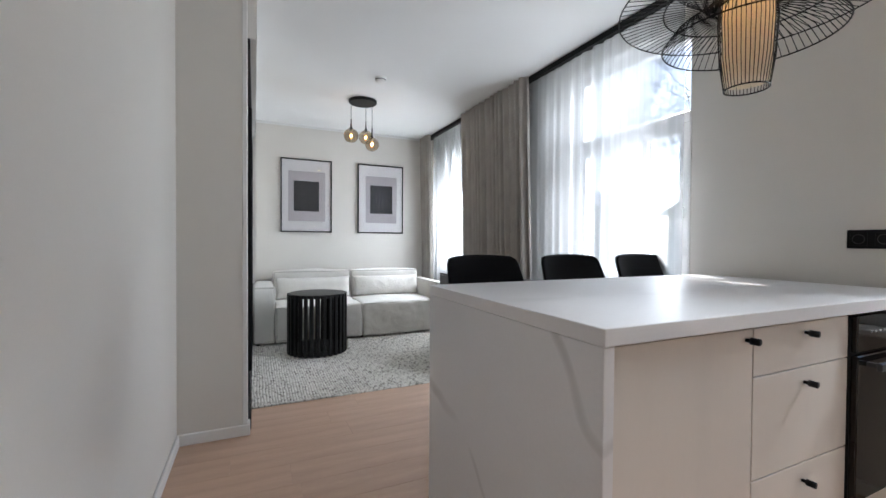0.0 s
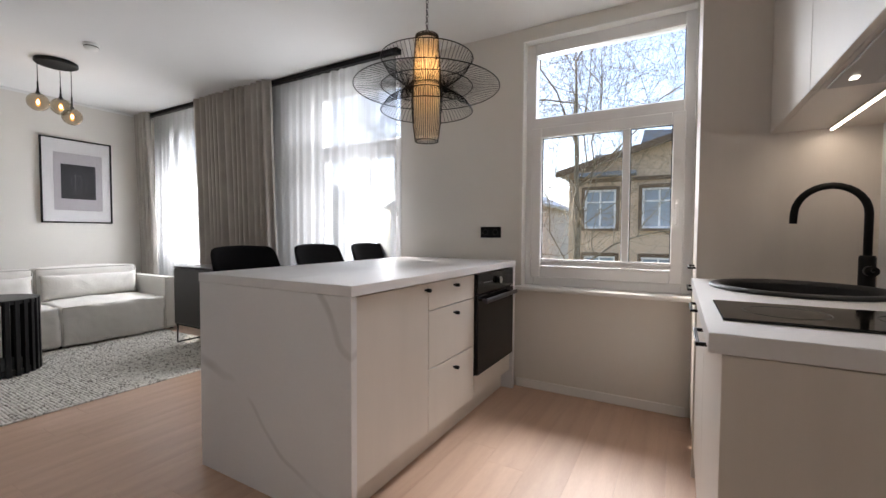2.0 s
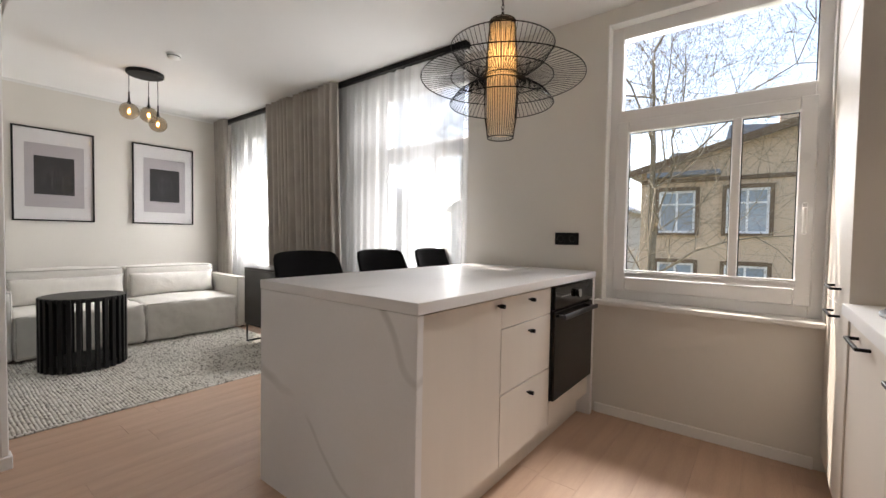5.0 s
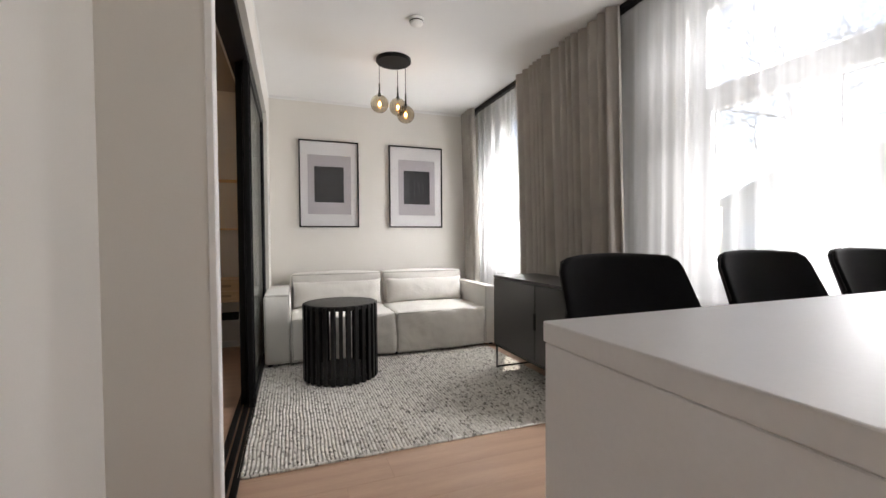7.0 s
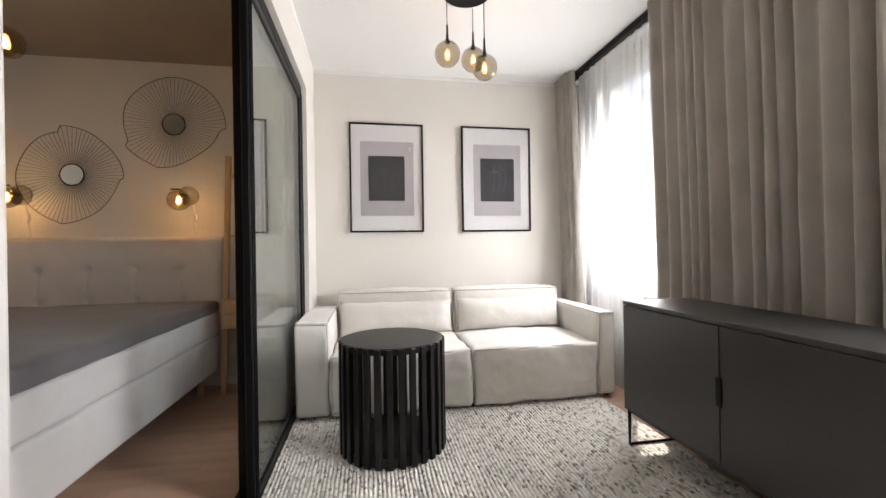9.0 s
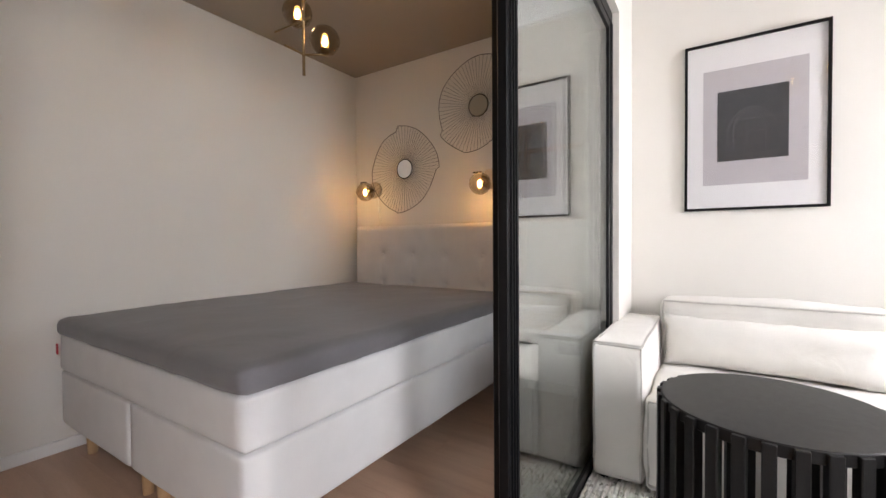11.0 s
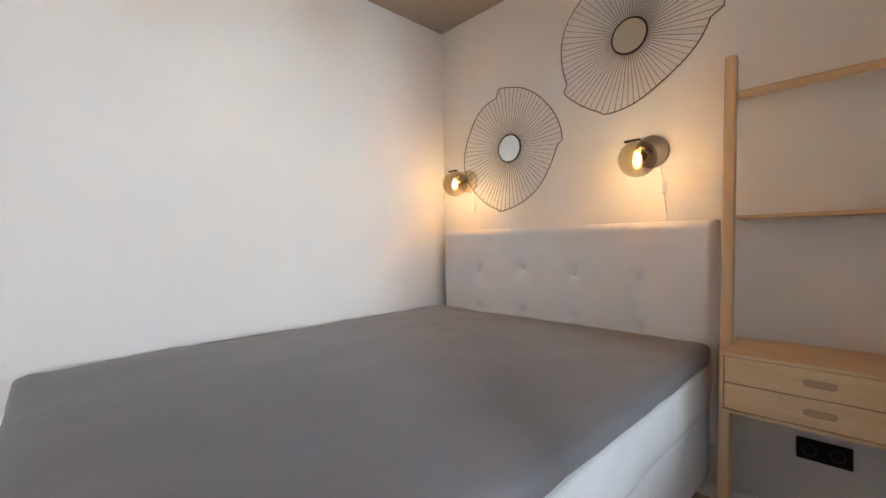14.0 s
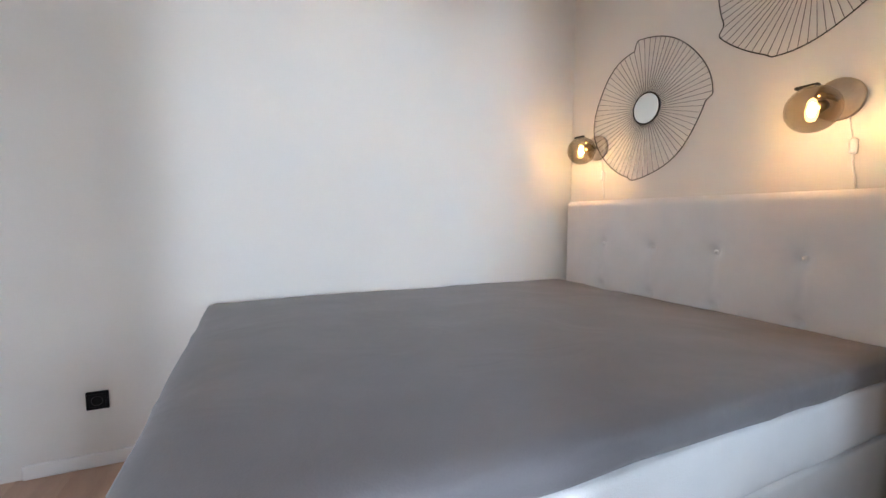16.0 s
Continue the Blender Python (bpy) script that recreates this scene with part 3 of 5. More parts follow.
for i, (x0, x1, rows) in enumerate(((0.502, 1.095, ((0.13, 0.872),)), (1.095, 1.688, ((0.13, 0.872),)))):
    u = thing("base_cabinet", ((x0 + x1) / 2, -0.3, 0), "beige base cabinet with a black bar handle", "cabinet", "kitchen cabinets")
    part("carcass", box(x0, x1, YS + 0.004, -0.022, 0.12, 0.873 if i == 0 else 0.72, 0.001), M_FRONT, u)
    part("plinth", box(x0, x1, YS + 0.004, -0.07, 0.0, 0.12, 0.001), M_FRONT, u)
    for z0, z1 in rows:
        d = part("door", box(x0 + 0.0015, x1 - 0.0015, -0.021, -0.002, z0, z1, 0.0015), M_FRONT, u)
        c = 0.87 if i == 0 else 1.42
        bar_handle(c - 0.1, c + 0.1, -0.002, 0.825, d)
    if i == 0:
        part("end_panel", box(0.483, 0.5015, YS + 0.004, -0.001, 0.0, 0.874, 0.001), M_FRONT, u, "plain beige end panel")
def pierced_slab(x0, x1, y0, y1, z0, z1, cx, cy, r):
    """A level slab with a round hole through it."""
    corners = [math.atan2(y - cy, x - cx) % math.tau for x in (x0, x1) for y in (y0, y1)]
    angles = sorted(corners + [k * math.tau / 48 for k in range(48)])
    bm, rings = bmesh.new(), []
    for a in angles:
        c, q = math.cos(a), math.sin(a)
        tx = ((x1 if c > 0 else x0) - cx) / c if abs(c) > 1e-9 else 1e9
        ty = ((y1 if q > 0 else y0) - cy) / q if abs(q) > 1e-9 else 1e9
        t = min(tx, ty)
        rings.append([bm.verts.new((cx + d * c, cy + d * q, z)) for d, z in ((r, z0), (r, z1), (t, z1), (t, z0))])
    for a, b in zip(rings, rings[1:] + rings[:1]):
        for k in range(4):
            bm.faces.new((a[k], b[k], b[(k + 1) % 4], a[(k + 1) % 4]))
    bmesh.ops.recalc_face_normals(bm, faces=bm.faces)
    return bm


kw = thing("kitchen_worktop", (1.09, -0.29, 0.875), "white laminate worktop along the splashback", "worktop")
WT = M_COUNTER
part("top", pierced_slab(0.480, 1.688, YS + 0.02, 0.020, 0.876, 0.916, 1.40, -0.29, 0.238), WT, kw)
part("edge_band", box(0.480, 1.688, 0.0202, 0.022, 0.877, 0.915, 0.0005), WT, kw)
part("edge_band", box(0.478, 0.4798, YS + 0.02, 0.020, 0.877, 0.915, 0.0005), WT, kw)
solo("splashback", box(0.3, 1.69, YS, YS + 0.019, 0.90, 1.535, 0.001), M_SPLASH, "pale veined marble-look splashback panel", "splashback", "structure")

hob = thing("hob", (0.785, -0.275, 0.917), "narrow black glass hob set in the worktop", "hob")
part("glass_top", box(0.632, 0.935, -0.54, -0.012, 0.917, 0.923, 0.002), M_BLACK_GLASS, hob)
rings = bmesh.new()
for cy in (-0.15, -0.40):
    tube([(0.785 + 0.085 * math.cos(t * math.tau / 36), cy + 0.085 * math.sin(t * math.tau / 36), 0.9232) for t in range(36)], 0.0007, rings, 4, True)
part("zone_ring", rings, mat("grey_hob_print", (0.12, 0.12, 0.12), 0.5), hob)

sink = thing("sink", (1.40, -0.29, 0.80), "round black composite sink bowl", "sink")
M_COMPOSITE = mat("black_composite", (0.016, 0.016, 0.017), 0.5, var=0.2, scale=60, bump=0.1)
part("rim", lathe([(0.262, 0.1175), (0.262, 0.126), (0.254, 0.1305), (0.236, 0.1305), (0.226, 0.126), (0.222, 0.116)], (1.40, -0.29, 0.80), 56, cap=False), M_COMPOSITE, sink, "raised black rim", True)
part("basin", lathe([(0.222, 0.116), (0.216, 0.03), (0.205, -0.02), (0.185, -0.04), (0.05, -0.048), (0.0, -0.048)], (1.40, -0.29, 0.80), 48, cap=False), M_COMPOSITE, sink, "", True)
part("drain", lathe([(0.0, -0.043), (0.03, -0.0435), (0.034, -0.047)], (1.40, -0.29, 0.80), 20, cap=False), M_CHROME, sink)

tap = thing("kitchen_tap", (1.56, -0.515, 0.916), "matt black gooseneck kitchen tap", "tap")
fx, fy = 1.56, -0.515
part("base", lathe([(0.027, 0), (0.027, 0.006), (0.0235, 0.012), (0.0235, 0.115), (0.02, 0.122), (0.0, 0.122)], (fx, fy, 0.917), 24), M_BLACK, tap, "", True)
neck = [(fx, fy, 1.03), (fx, fy, 1.12), (fx, fy, 1.19)]
for k in range(1, 15):
    a = math.pi * k / 14 * 0.98
    neck.append((fx, fy + 0.105 - 0.105 * math.cos(a), 1.19 + 0.105 * math.sin(a)))
neck.append((fx, fy + 0.212, 1.155))
part("spout", tube(neck, 0.0125, seg=14), M_BLACK, tap, "", True)
lv = tube([(fx - 0.02, fy - 0.0, 0.985), (fx - 0.055, fy, 0.985)], 0.018, seg=16)
tube([(fx - 0.048, fy, 0.985), (fx - 0.085, fy + 0.004, 0.995)], 0.006, lv, 8)
part("lever", lv, M_BLACK, tap, "", True)

tall = thing("tall_cabinet", (2.04, -0.3, 0), "full-height beige cabinet beside the window", "cabinet", "kitchen cabinets")
part("side_panel", box(1.690, 1.709, YS + 0.002, 0.004, 0.0, CEIL - 0.004, 0.001), M_FRONT, tall, "plain beige side panel")
part("carcass", box(1.7095, XE - 0.012, YS + 0.002, -0.022, 0.1, CEIL - 0.006, 0.001), M_FRONT, tall)
part("plinth", box(1.7095, XE - 0.012, YS + 0.002, -0.07, 0.0, 0.1, 0.001), M_FRONT, tall)
d1 = part("door", box(1.711, XE - 0.014, -0.021, -0.002, 0.105, 0.875, 0.0015), M_FRONT, tall)
d2 = part("door", box(1.711, XE - 0.014, -0.021, -0.002, 0.878, 2.0, 0.0015), M_FRONT, tall)
part("door", box(1.711, XE - 0.014, -0.021, -0.002, 2.003, CEIL - 0.008, 0.0015), M_FRONT, tall)
bar_handle(1.93, 2.13, -0.002, 0.835, d1)
bar_handle(1.93, 2.13, -0.002, 0.945, d2)

HZ = 1.53
for i, (x0, x1) in enumerate(((0.502, 1.095), (1.095, 1.688))):
    u = thing("wall_cabinet", ((x0 + x1) / 2, -0.42, HZ), "beige wall cabinet above the worktop, reaching the ceiling", "cabinet", "kitchen cabinets")
    part("carcass", box(x0, x1, YS + 0.002, -0.264, HZ + 0.001, CEIL - 0.006, 0.001), M_FRONT, u)
    part("door", box(x0 + 0.0015, x1 - 0.0015, -0.263, -0.244, HZ, CEIL - 0.008, 0.0015), M_FRONT, u)
    if i == 0:
        part("end_panel", box(0.487, 0.5015, YS + 0.002, -0.243, HZ - 0.002, CEIL - 0.006, 0.001), M_FRONT, u, "plain beige end panel")
hood = thing("extractor_hood", (0.8, -0.42, HZ), "built-in grey extractor hood under the wall cabinet", "extractor hood")
part("plate", box(0.525, 1.075, -0.585, -0.275, HZ - 0.008, HZ - 0.0005, 0.002), M_GREY_METAL, hood)
part("filter_panel", box(0.56, 1.05, -0.57, -0.37, HZ - 0.013, HZ - 0.0085, 0.002), mat("pale_grey_hood_panel", (0.5, 0.49, 0.48), 0.45), hood)
M_SPOT = glow("hood_spot", (1.0, 0.9, 0.78), 1.6)
for x in (0.62, 0.99):
    part("spot", box(x - 0.013, x + 0.013, -0.319, -0.303, HZ - 0.0115, HZ - 0.0085, 0.001), M_SPOT, hood, "small lit square spot")
for k in range(3):
    part("switch", box(0.78 + 0.04 * k, 0.80 + 0.04 * k, -0.345, -0.338, HZ - 0.0105, HZ - 0.0085, 0.0005), M_BLACK, hood)
led = thing("led_strip", (1.38, -0.43, HZ), "lit warm white strip light under the wall cabinet", "strip light")
part("profile", box(1.10, 1.675, -0.442, -0.420, HZ - 0.008, HZ - 0.0005, 0.001), M_CHROME, led)
part("diffuser", box(1.105, 1.67, -0.436, -0.426, HZ - 0.0115, HZ - 0.0082, 0.001), M_LED, led, "glowing diffuser")
lamp("led_strip_light", "AREA", look((1.39, -0.431, HZ - 0.016), (1.39, -0.431, 0), 90), 0.19, (1.0, 0.86, 0.70), size=0.009, size_y=0.5)
for x in (0.62, 0.99):
    lamp("hood_spot_light", "SPOT", look((x, -0.311, HZ - 0.02), (x, -0.311, 0)), 0.07, (1.0, 0.85, 0.66), radius=0.006, spot=radians(110))

# sockets
def socket(name, axis, at, w, h, gangs, label):
    t = thing(name, at, label, "socket")
    x, y, z = at
    def slab(a0, a1, d0, d1, z0, z1, bev):
        return box(x - d1, x - d0, a0, a1, z0, z1, bev) if axis == "x" else (box(x + d0, x + d1, a0, a1, z0, z1, bev) if axis == "-x" else box(a0, a1, y - d1, y - d0, z0, z1, bev))
    c = y if axis in ("x", "-x") else x
    part("cover_plate", slab(c - w / 2, c + w / 2, 0.001, 0.009, z - h / 2, z + h / 2, 0.003), M_BLACK, t)
    for k in range(gangs):
        cc = c - w / 2 + w * (k + 0.5) / gangs
        part("insert", slab(cc - h * 0.36, cc + h * 0.36, 0.0095, 0.012, z - h * 0.36, z + h * 0.36, 0.002), M_BLACK, t)
        ring = bmesh.new()
        pts = []
        for q in range(20):
            a0, b0 = cc + h * 0.25 * math.cos(q * math.tau / 20), z + h * 0.25 * math.sin(q * math.tau / 20)
            pts.append((x - 0.012, a0, b0) if axis == "x" else ((x + 0.012, a0, b0) if axis == "-x" else (a0, y - 0.012, b0)))
        part("outlet_ring", tube(pts, 0.0016, ring, 5, True), M_CHARCOAL, t)


socket("wall_socket", "x", (XE, 1.306, 1.124), 0.165, 0.082, 2, "black double wall socket above the island")
socket("wall_socket", "-x", (XWB, 3.457, 0.293), 0.08, 0.08, 1, "black single wall socket near the bed")
socket("wall_socket", "y", (-0.408, YNB, 0.312), 0.155, 0.08, 2, "black double wall socket below the ladder desk")


# ---------------------------------------------------------------- living room
def pillow(x0, x1, y, z0, z1, thick, seed):
    """A soft upright cushion with thin pointed corners, its middle at y."""
    bm = bmesh.new()
    nx, nz = 34, 16
    grid = {}
    for side in (-1, 1):
        for j in range(nz + 1):
            for i in range(nx + 1):
                u, v = 2 * i / nx - 1, 2 * j / nz - 1
                rim = abs(u) == 1 or abs(v) == 1
                if rim and side == 1:
                    grid[(1, i, j)] = grid[(-1, i, j)]
                    continue
                t = 0.5 * thick * ((1 - abs(u) ** 5) * (1 - abs(v) ** 2.6)) ** 0.55
                x = (x0 + x1) / 2 + (x1 - x0) / 2 * u * (1 - 0.035 * (1 - v * v))
                z = (z0 + z1) / 2 + (z1 - z0) / 2 * v * (1 - 0.10 * (1 - u ** 4))
                p = Vector((x, y + side * t, z))
                p += 0.012 * noise.noise_vector(Vector((x * 5 + seed, z * 7, side))) * (0.4 if rim else 1) + 0.006 * noise.noise_vector(Vector((x * 16, z * 12 + seed, side)))
                grid[(side, i, j)] = bm.verts.new(p)
        for j in range(nz):
            for i in range(nx):
                q = [grid[(side, i, j)], grid[(side, i + 1, j)], grid[(side, i + 1, j + 1)], grid[(side, i, j + 1)]]
                bm.faces.new(q if side == -1 else q[::-1])
    return bm


def sofa():
    s = thing("sofa", (1.03, 5.5, 0.0), "off-white linen two-seat sofa with piped seams, on the rug", "sofa")
    y0, y1 = 5.075, 5.93
    def piping(loop, parent, r=0.0055):
        bm = bmesh.new()
        n = len(loop)
        pts = []
        for i in range(n):
            a, b = Vector(loop[i]), Vector(loop[(i + 1) % n])
            for k in range(8):
                p = a.lerp(b, k / 8)
                pts.append(p + 0.003 * noise.noise_vector(p * 9))
        part("piping", tube(pts, r, bm, 6, True), M_PIPING, parent, "", True)
    for x0, x1, tz, name in ((-0.045, 0.165, 0.615, "armrest"), (1.985, 2.115, 0.605, "armrest")):
        a = part(name, cushion(x0, x1, y0, y1, 0.025, tz, 0.028, 0.006, 0.006, 16, x0), M_LINEN, s, "", True)
        piping(rect_loop("y", y0 + 0.006, x0 + 0.012, x1 - 0.012, 0.05, tz - 0.010), a)
        piping(rect_loop("z", tz - 0.004, x0 + 0.01, x1 - 0.01, y0 + 0.01, y1 - 0.01), a)
    for i, (x0, x1) in enumerate(((0.17, 1.078), (1.084, 1.982))):
        b = part("seat", cushion(x0, x1, y0 - 0.012, 5.72, 0.025, 0.404, 0.026, 0.022, 0.014, 30, 3 + i), M_LINEN, s, "soft creased seat block", True)
        piping(rect_loop("y", y0 - 0.006, x0 + 0.012, x1 - 0.012, 0.05, 0.392), b)
        c = part("backrest", cushion(x0, x1, 5.70, y1, 0.05, 0.735, 0.035, 0.012, 0.009, 18, 11 + i), M_LINEN, s, "", True)
        piping(rect_loop("y", 5.704, x0 + 0.012, x1 - 0.012, 0.42, 0.727), c)
        bm = pillow(x0 + 0.02, x1 - 0.02, 5.63, 0.405, 0.665, 0.125, 17 + i)
        bmesh.ops.rotate(bm, cent=(0, 5.66, 0.41), matrix=Matrix.Rotation(radians(-9), 3, "X"), verts=bm.verts)
        part("back_cushion", bm, M_LINEN, s, "loose lumbar cushion", True)
    for x in (0.0, 1.08, 2.07):
        for y in (y0 + 0.05, y1 - 0.05):
            part("foot", lathe([(0.02, 0.0), (0.022, 0.03)], (x, y, 0.012), 12), M_BLACK, s)


sofa()


def coffee_table():
    cx, cy, r, h = 0.535, 4.68, 0.282, 0.592
    t = thing("coffee_table", (cx, cy, 0.012), "round black slatted wooden coffee table on the rug", "coffee table")
    part("tabletop", lathe([(r - 0.03, h - 0.035), (r - 0.012, h - 0.033), (r - 0.009, h - 0.030), (r - 0.009, h - 0.003), (r - 0.012, h), (0, h)], (cx, cy, 0), 64), M_BLACK_WOOD, t)
    part("base_ring", lathe([(r - 0.03, 0.02), (r - 0.012, 0.02), (r - 0.012, 0.065), (r - 0.03, 0.065), (r - 0.03, 0.02)], (cx, cy, 0), 48, cap=False), M_BLACK_WOOD, t)
    part("bottom_shelf", lathe([(0, 0.05), (r - 0.03, 0.05), (r - 0.03, 0.066), (0, 0.066)], (cx, cy, 0), 48), M_BLACK_WOOD, t)
    n = 30
    for k in range(n):
        a = k * math.tau / n
        bm = box(r - 0.024, r + 0.002, -0.0145, 0.0145, 0.014, h - 0.004, 0.002)
        bmesh.ops.rotate(bm, cent=(0, 0, 0), matrix=Matrix.Rotation(a, 3, "Z"), verts=bm.verts)
        bmesh.ops.translate(bm, vec=(cx, cy, 0), verts=bm.verts)
        part("slat", bm, M_BLACK_WOOD, t)


coffee_table()


def sideboard():
    x0, x1, y0, y1, z0, z1 = 1.748, 2.150, 3.196, 4.43, 0.205, 0.778
    s = thing("sideboard", (1.95, 3.81, 0.0), "low charcoal sideboard with two doors on black metal legs", "sideboard")
    part("body", box(x0 + 0.02, x1, y0 + 0.002, y1 - 0.002, z0, z1 - 0.021, 0.002), M_CHARCOAL, s)
    part("top", box(x0, x1, y0, y1, z1 - 0.02, z1, 0.002), M_CHARCOAL, s)
    for a, b in ((y0 + 0.004, 3.811), (3.815, y1 - 0.004)):
        part("door", box(x0 + 0.001, x0 + 0.019, a, b, z0 + 0.012, z1 - 0.024, 0.0015), M_CHARCOAL, s)
    part("bottom_rail", box(x0 + 0.001, x0 + 0.019, y0 + 0.004, y1 - 0.004, z0, z0 + 0.010, 0.001), M_CHARCOAL, s)
    part("handle", box(x0 - 0.006, x0 + 0.0005, 3.800, 3.826, 0.44, 0.555, 0.002), M_BLACK, s, "black recessed grip")
    for y in (y0 + 0.02, y1 - 0.02):
        leg = tube([(x0 + 0.02, y, z0), (x0 + 0.02, y, 0.018), (x1 - 0.02, y, 0.018), (x1 - 0.02, y, z0)], 0.010, seg=4)
        part("leg_frame", leg, M_BLACK, s, "black square metal leg loop")
    part("leg_bar", tube([(x0 + 0.02, y0 + 0.02, z0 - 0.008), (x0 + 0.02, y1 - 0.02, z0 - 0.008)], 0.008, seg=4), M_BLACK, s)


sideboard()


def rug():
    x0, x1, y0, y1 = -0.06, 2.0, 3.40, 5.45
    r = thing("rug", (0.97, 4.4, 0.0), "ivory and grey hand-woven wool rug", "rug")
    m = mat("woven_wool", (0.60, 0.585, 0.55), 0.95, var=0.05, scale=40, bump=0.3, fine=300)
    n, l = m.node_tree.nodes, m.node_tree.links
    b = n["Principled BSDF"]
    tc, mp, v, ns = n.new("ShaderNodeTexCoord"), n.new("ShaderNodeMapping"), n.new("ShaderNodeTexVoronoi"), n.new("ShaderNodeTexNoise")
    mp.inputs["Scale"].default_value = (78, 46, 1)
    v.inputs["Randomness"].default_value = 0.7
    v.inputs["Scale"].default_value = 1.0
    l.new(tc.outputs["Object"], mp.inputs[0])
    l.new(mp.outputs[0], v.inputs["Vector"])
    ns.inputs["Scale"].default_value = 5.0
    l.new(tc.outputs["Object"], ns.inputs["Vector"])
    sep = n.new("ShaderNodeSeparateColor")
    l.new(v.outputs["Color"], sep.inputs[0])
    mix0 = n.new("ShaderNodeMath")
    mix0.operation = "MULTIPLY_ADD"
    mix0.inputs[1].default_value = 0.25
    l.new(ns.outputs[0], mix0.inputs[0])
    l.new(sep.outputs[0], mix0.inputs[2])
    ramp = n.new("ShaderNodeValToRGB")
    cr = ramp.color_ramp
    cr.elements[0].position, cr.elements[0].color = 0.13, (0.17, 0.16, 0.14, 1)
    cr.elements[1].position, cr.elements[1].color = 1.0, (0.70, 0.68, 0.63, 1)
    for pos, c in ((0.28, (0.40, 0.38, 0.335, 1)), (0.46, (0.54, 0.52, 0.47, 1)), (0.75, (0.66, 0.64, 0.59, 1))):
        e = cr.elements.new(pos)
        e.color = c
    l.new(mix0.outputs[0], ramp.inputs[0])
    l.new(ramp.outputs[0], b.inputs["Base Color"])
    part("backing", box(x0, x1, y0, y1, 0.0005, 0.006, 0.001), M_LINEN, r)
    # yarn rows
    verts, faces = [], []
    pitch, rows, steps = 0.0192, int((x1 - x0) / 0.0192), 200
    for i in range(rows):
        xc = x0 + (i + 0.5) * pitch
        base = len(verts)
        ph = i * 1.7
        for k in range(steps + 1):
            y = y0 + (y1 - y0) * k / steps
            dx = 0.0012 * math.sin(y * 31 + ph) + 0.006 * noise.noise(Vector((xc * 9, y * 5, 7)))
            h = 0.0135 + 0.0055 * noise.noise(Vector((xc * 60, y * 26, 0)))
            for u, hh in ((-0.5, 0.002), (-0.36, h * 0.72), (0.0, h), (0.36, h * 0.72), (0.5, 0.002)):
                verts.append((xc + dx + u * pitch, y, hh))
        for k in range(steps):
            for q in range(4):
                a = base + k * 5 + q
                faces.append((a, a + 1, a + 6, a + 5))
    me = bpy.data.meshes.new("wool_pile")
    me.from_pydata(verts, [], faces)
    me.materials.append(m)
    me.shade_smooth()
    ob = new("wool_pile", me)
    ob.parent, ob.matrix_parent_inverse = r, r.matrix_basis.inverted()
    tagged(ob, kind="stuff")
    edge = bmesh.new()
    for a, c in (((x0, y0), (x1, y0)), ((x0, y0), (x0, y1)), ((x1, y0), (x1, y1))):
        pts = [(a[0] + (c[0] - a[0]) * k / 60, a[1] + (c[1] - a[1]) * k / 60 + 0.002 * noise.noise(Vector((k, a[0], 3))), 0.0075) for k in range(61)]
        tube(pts, 0.007, edge, 6)
    part("bound_edge", edge, m, r, "stitched rug edge", True)


rug()


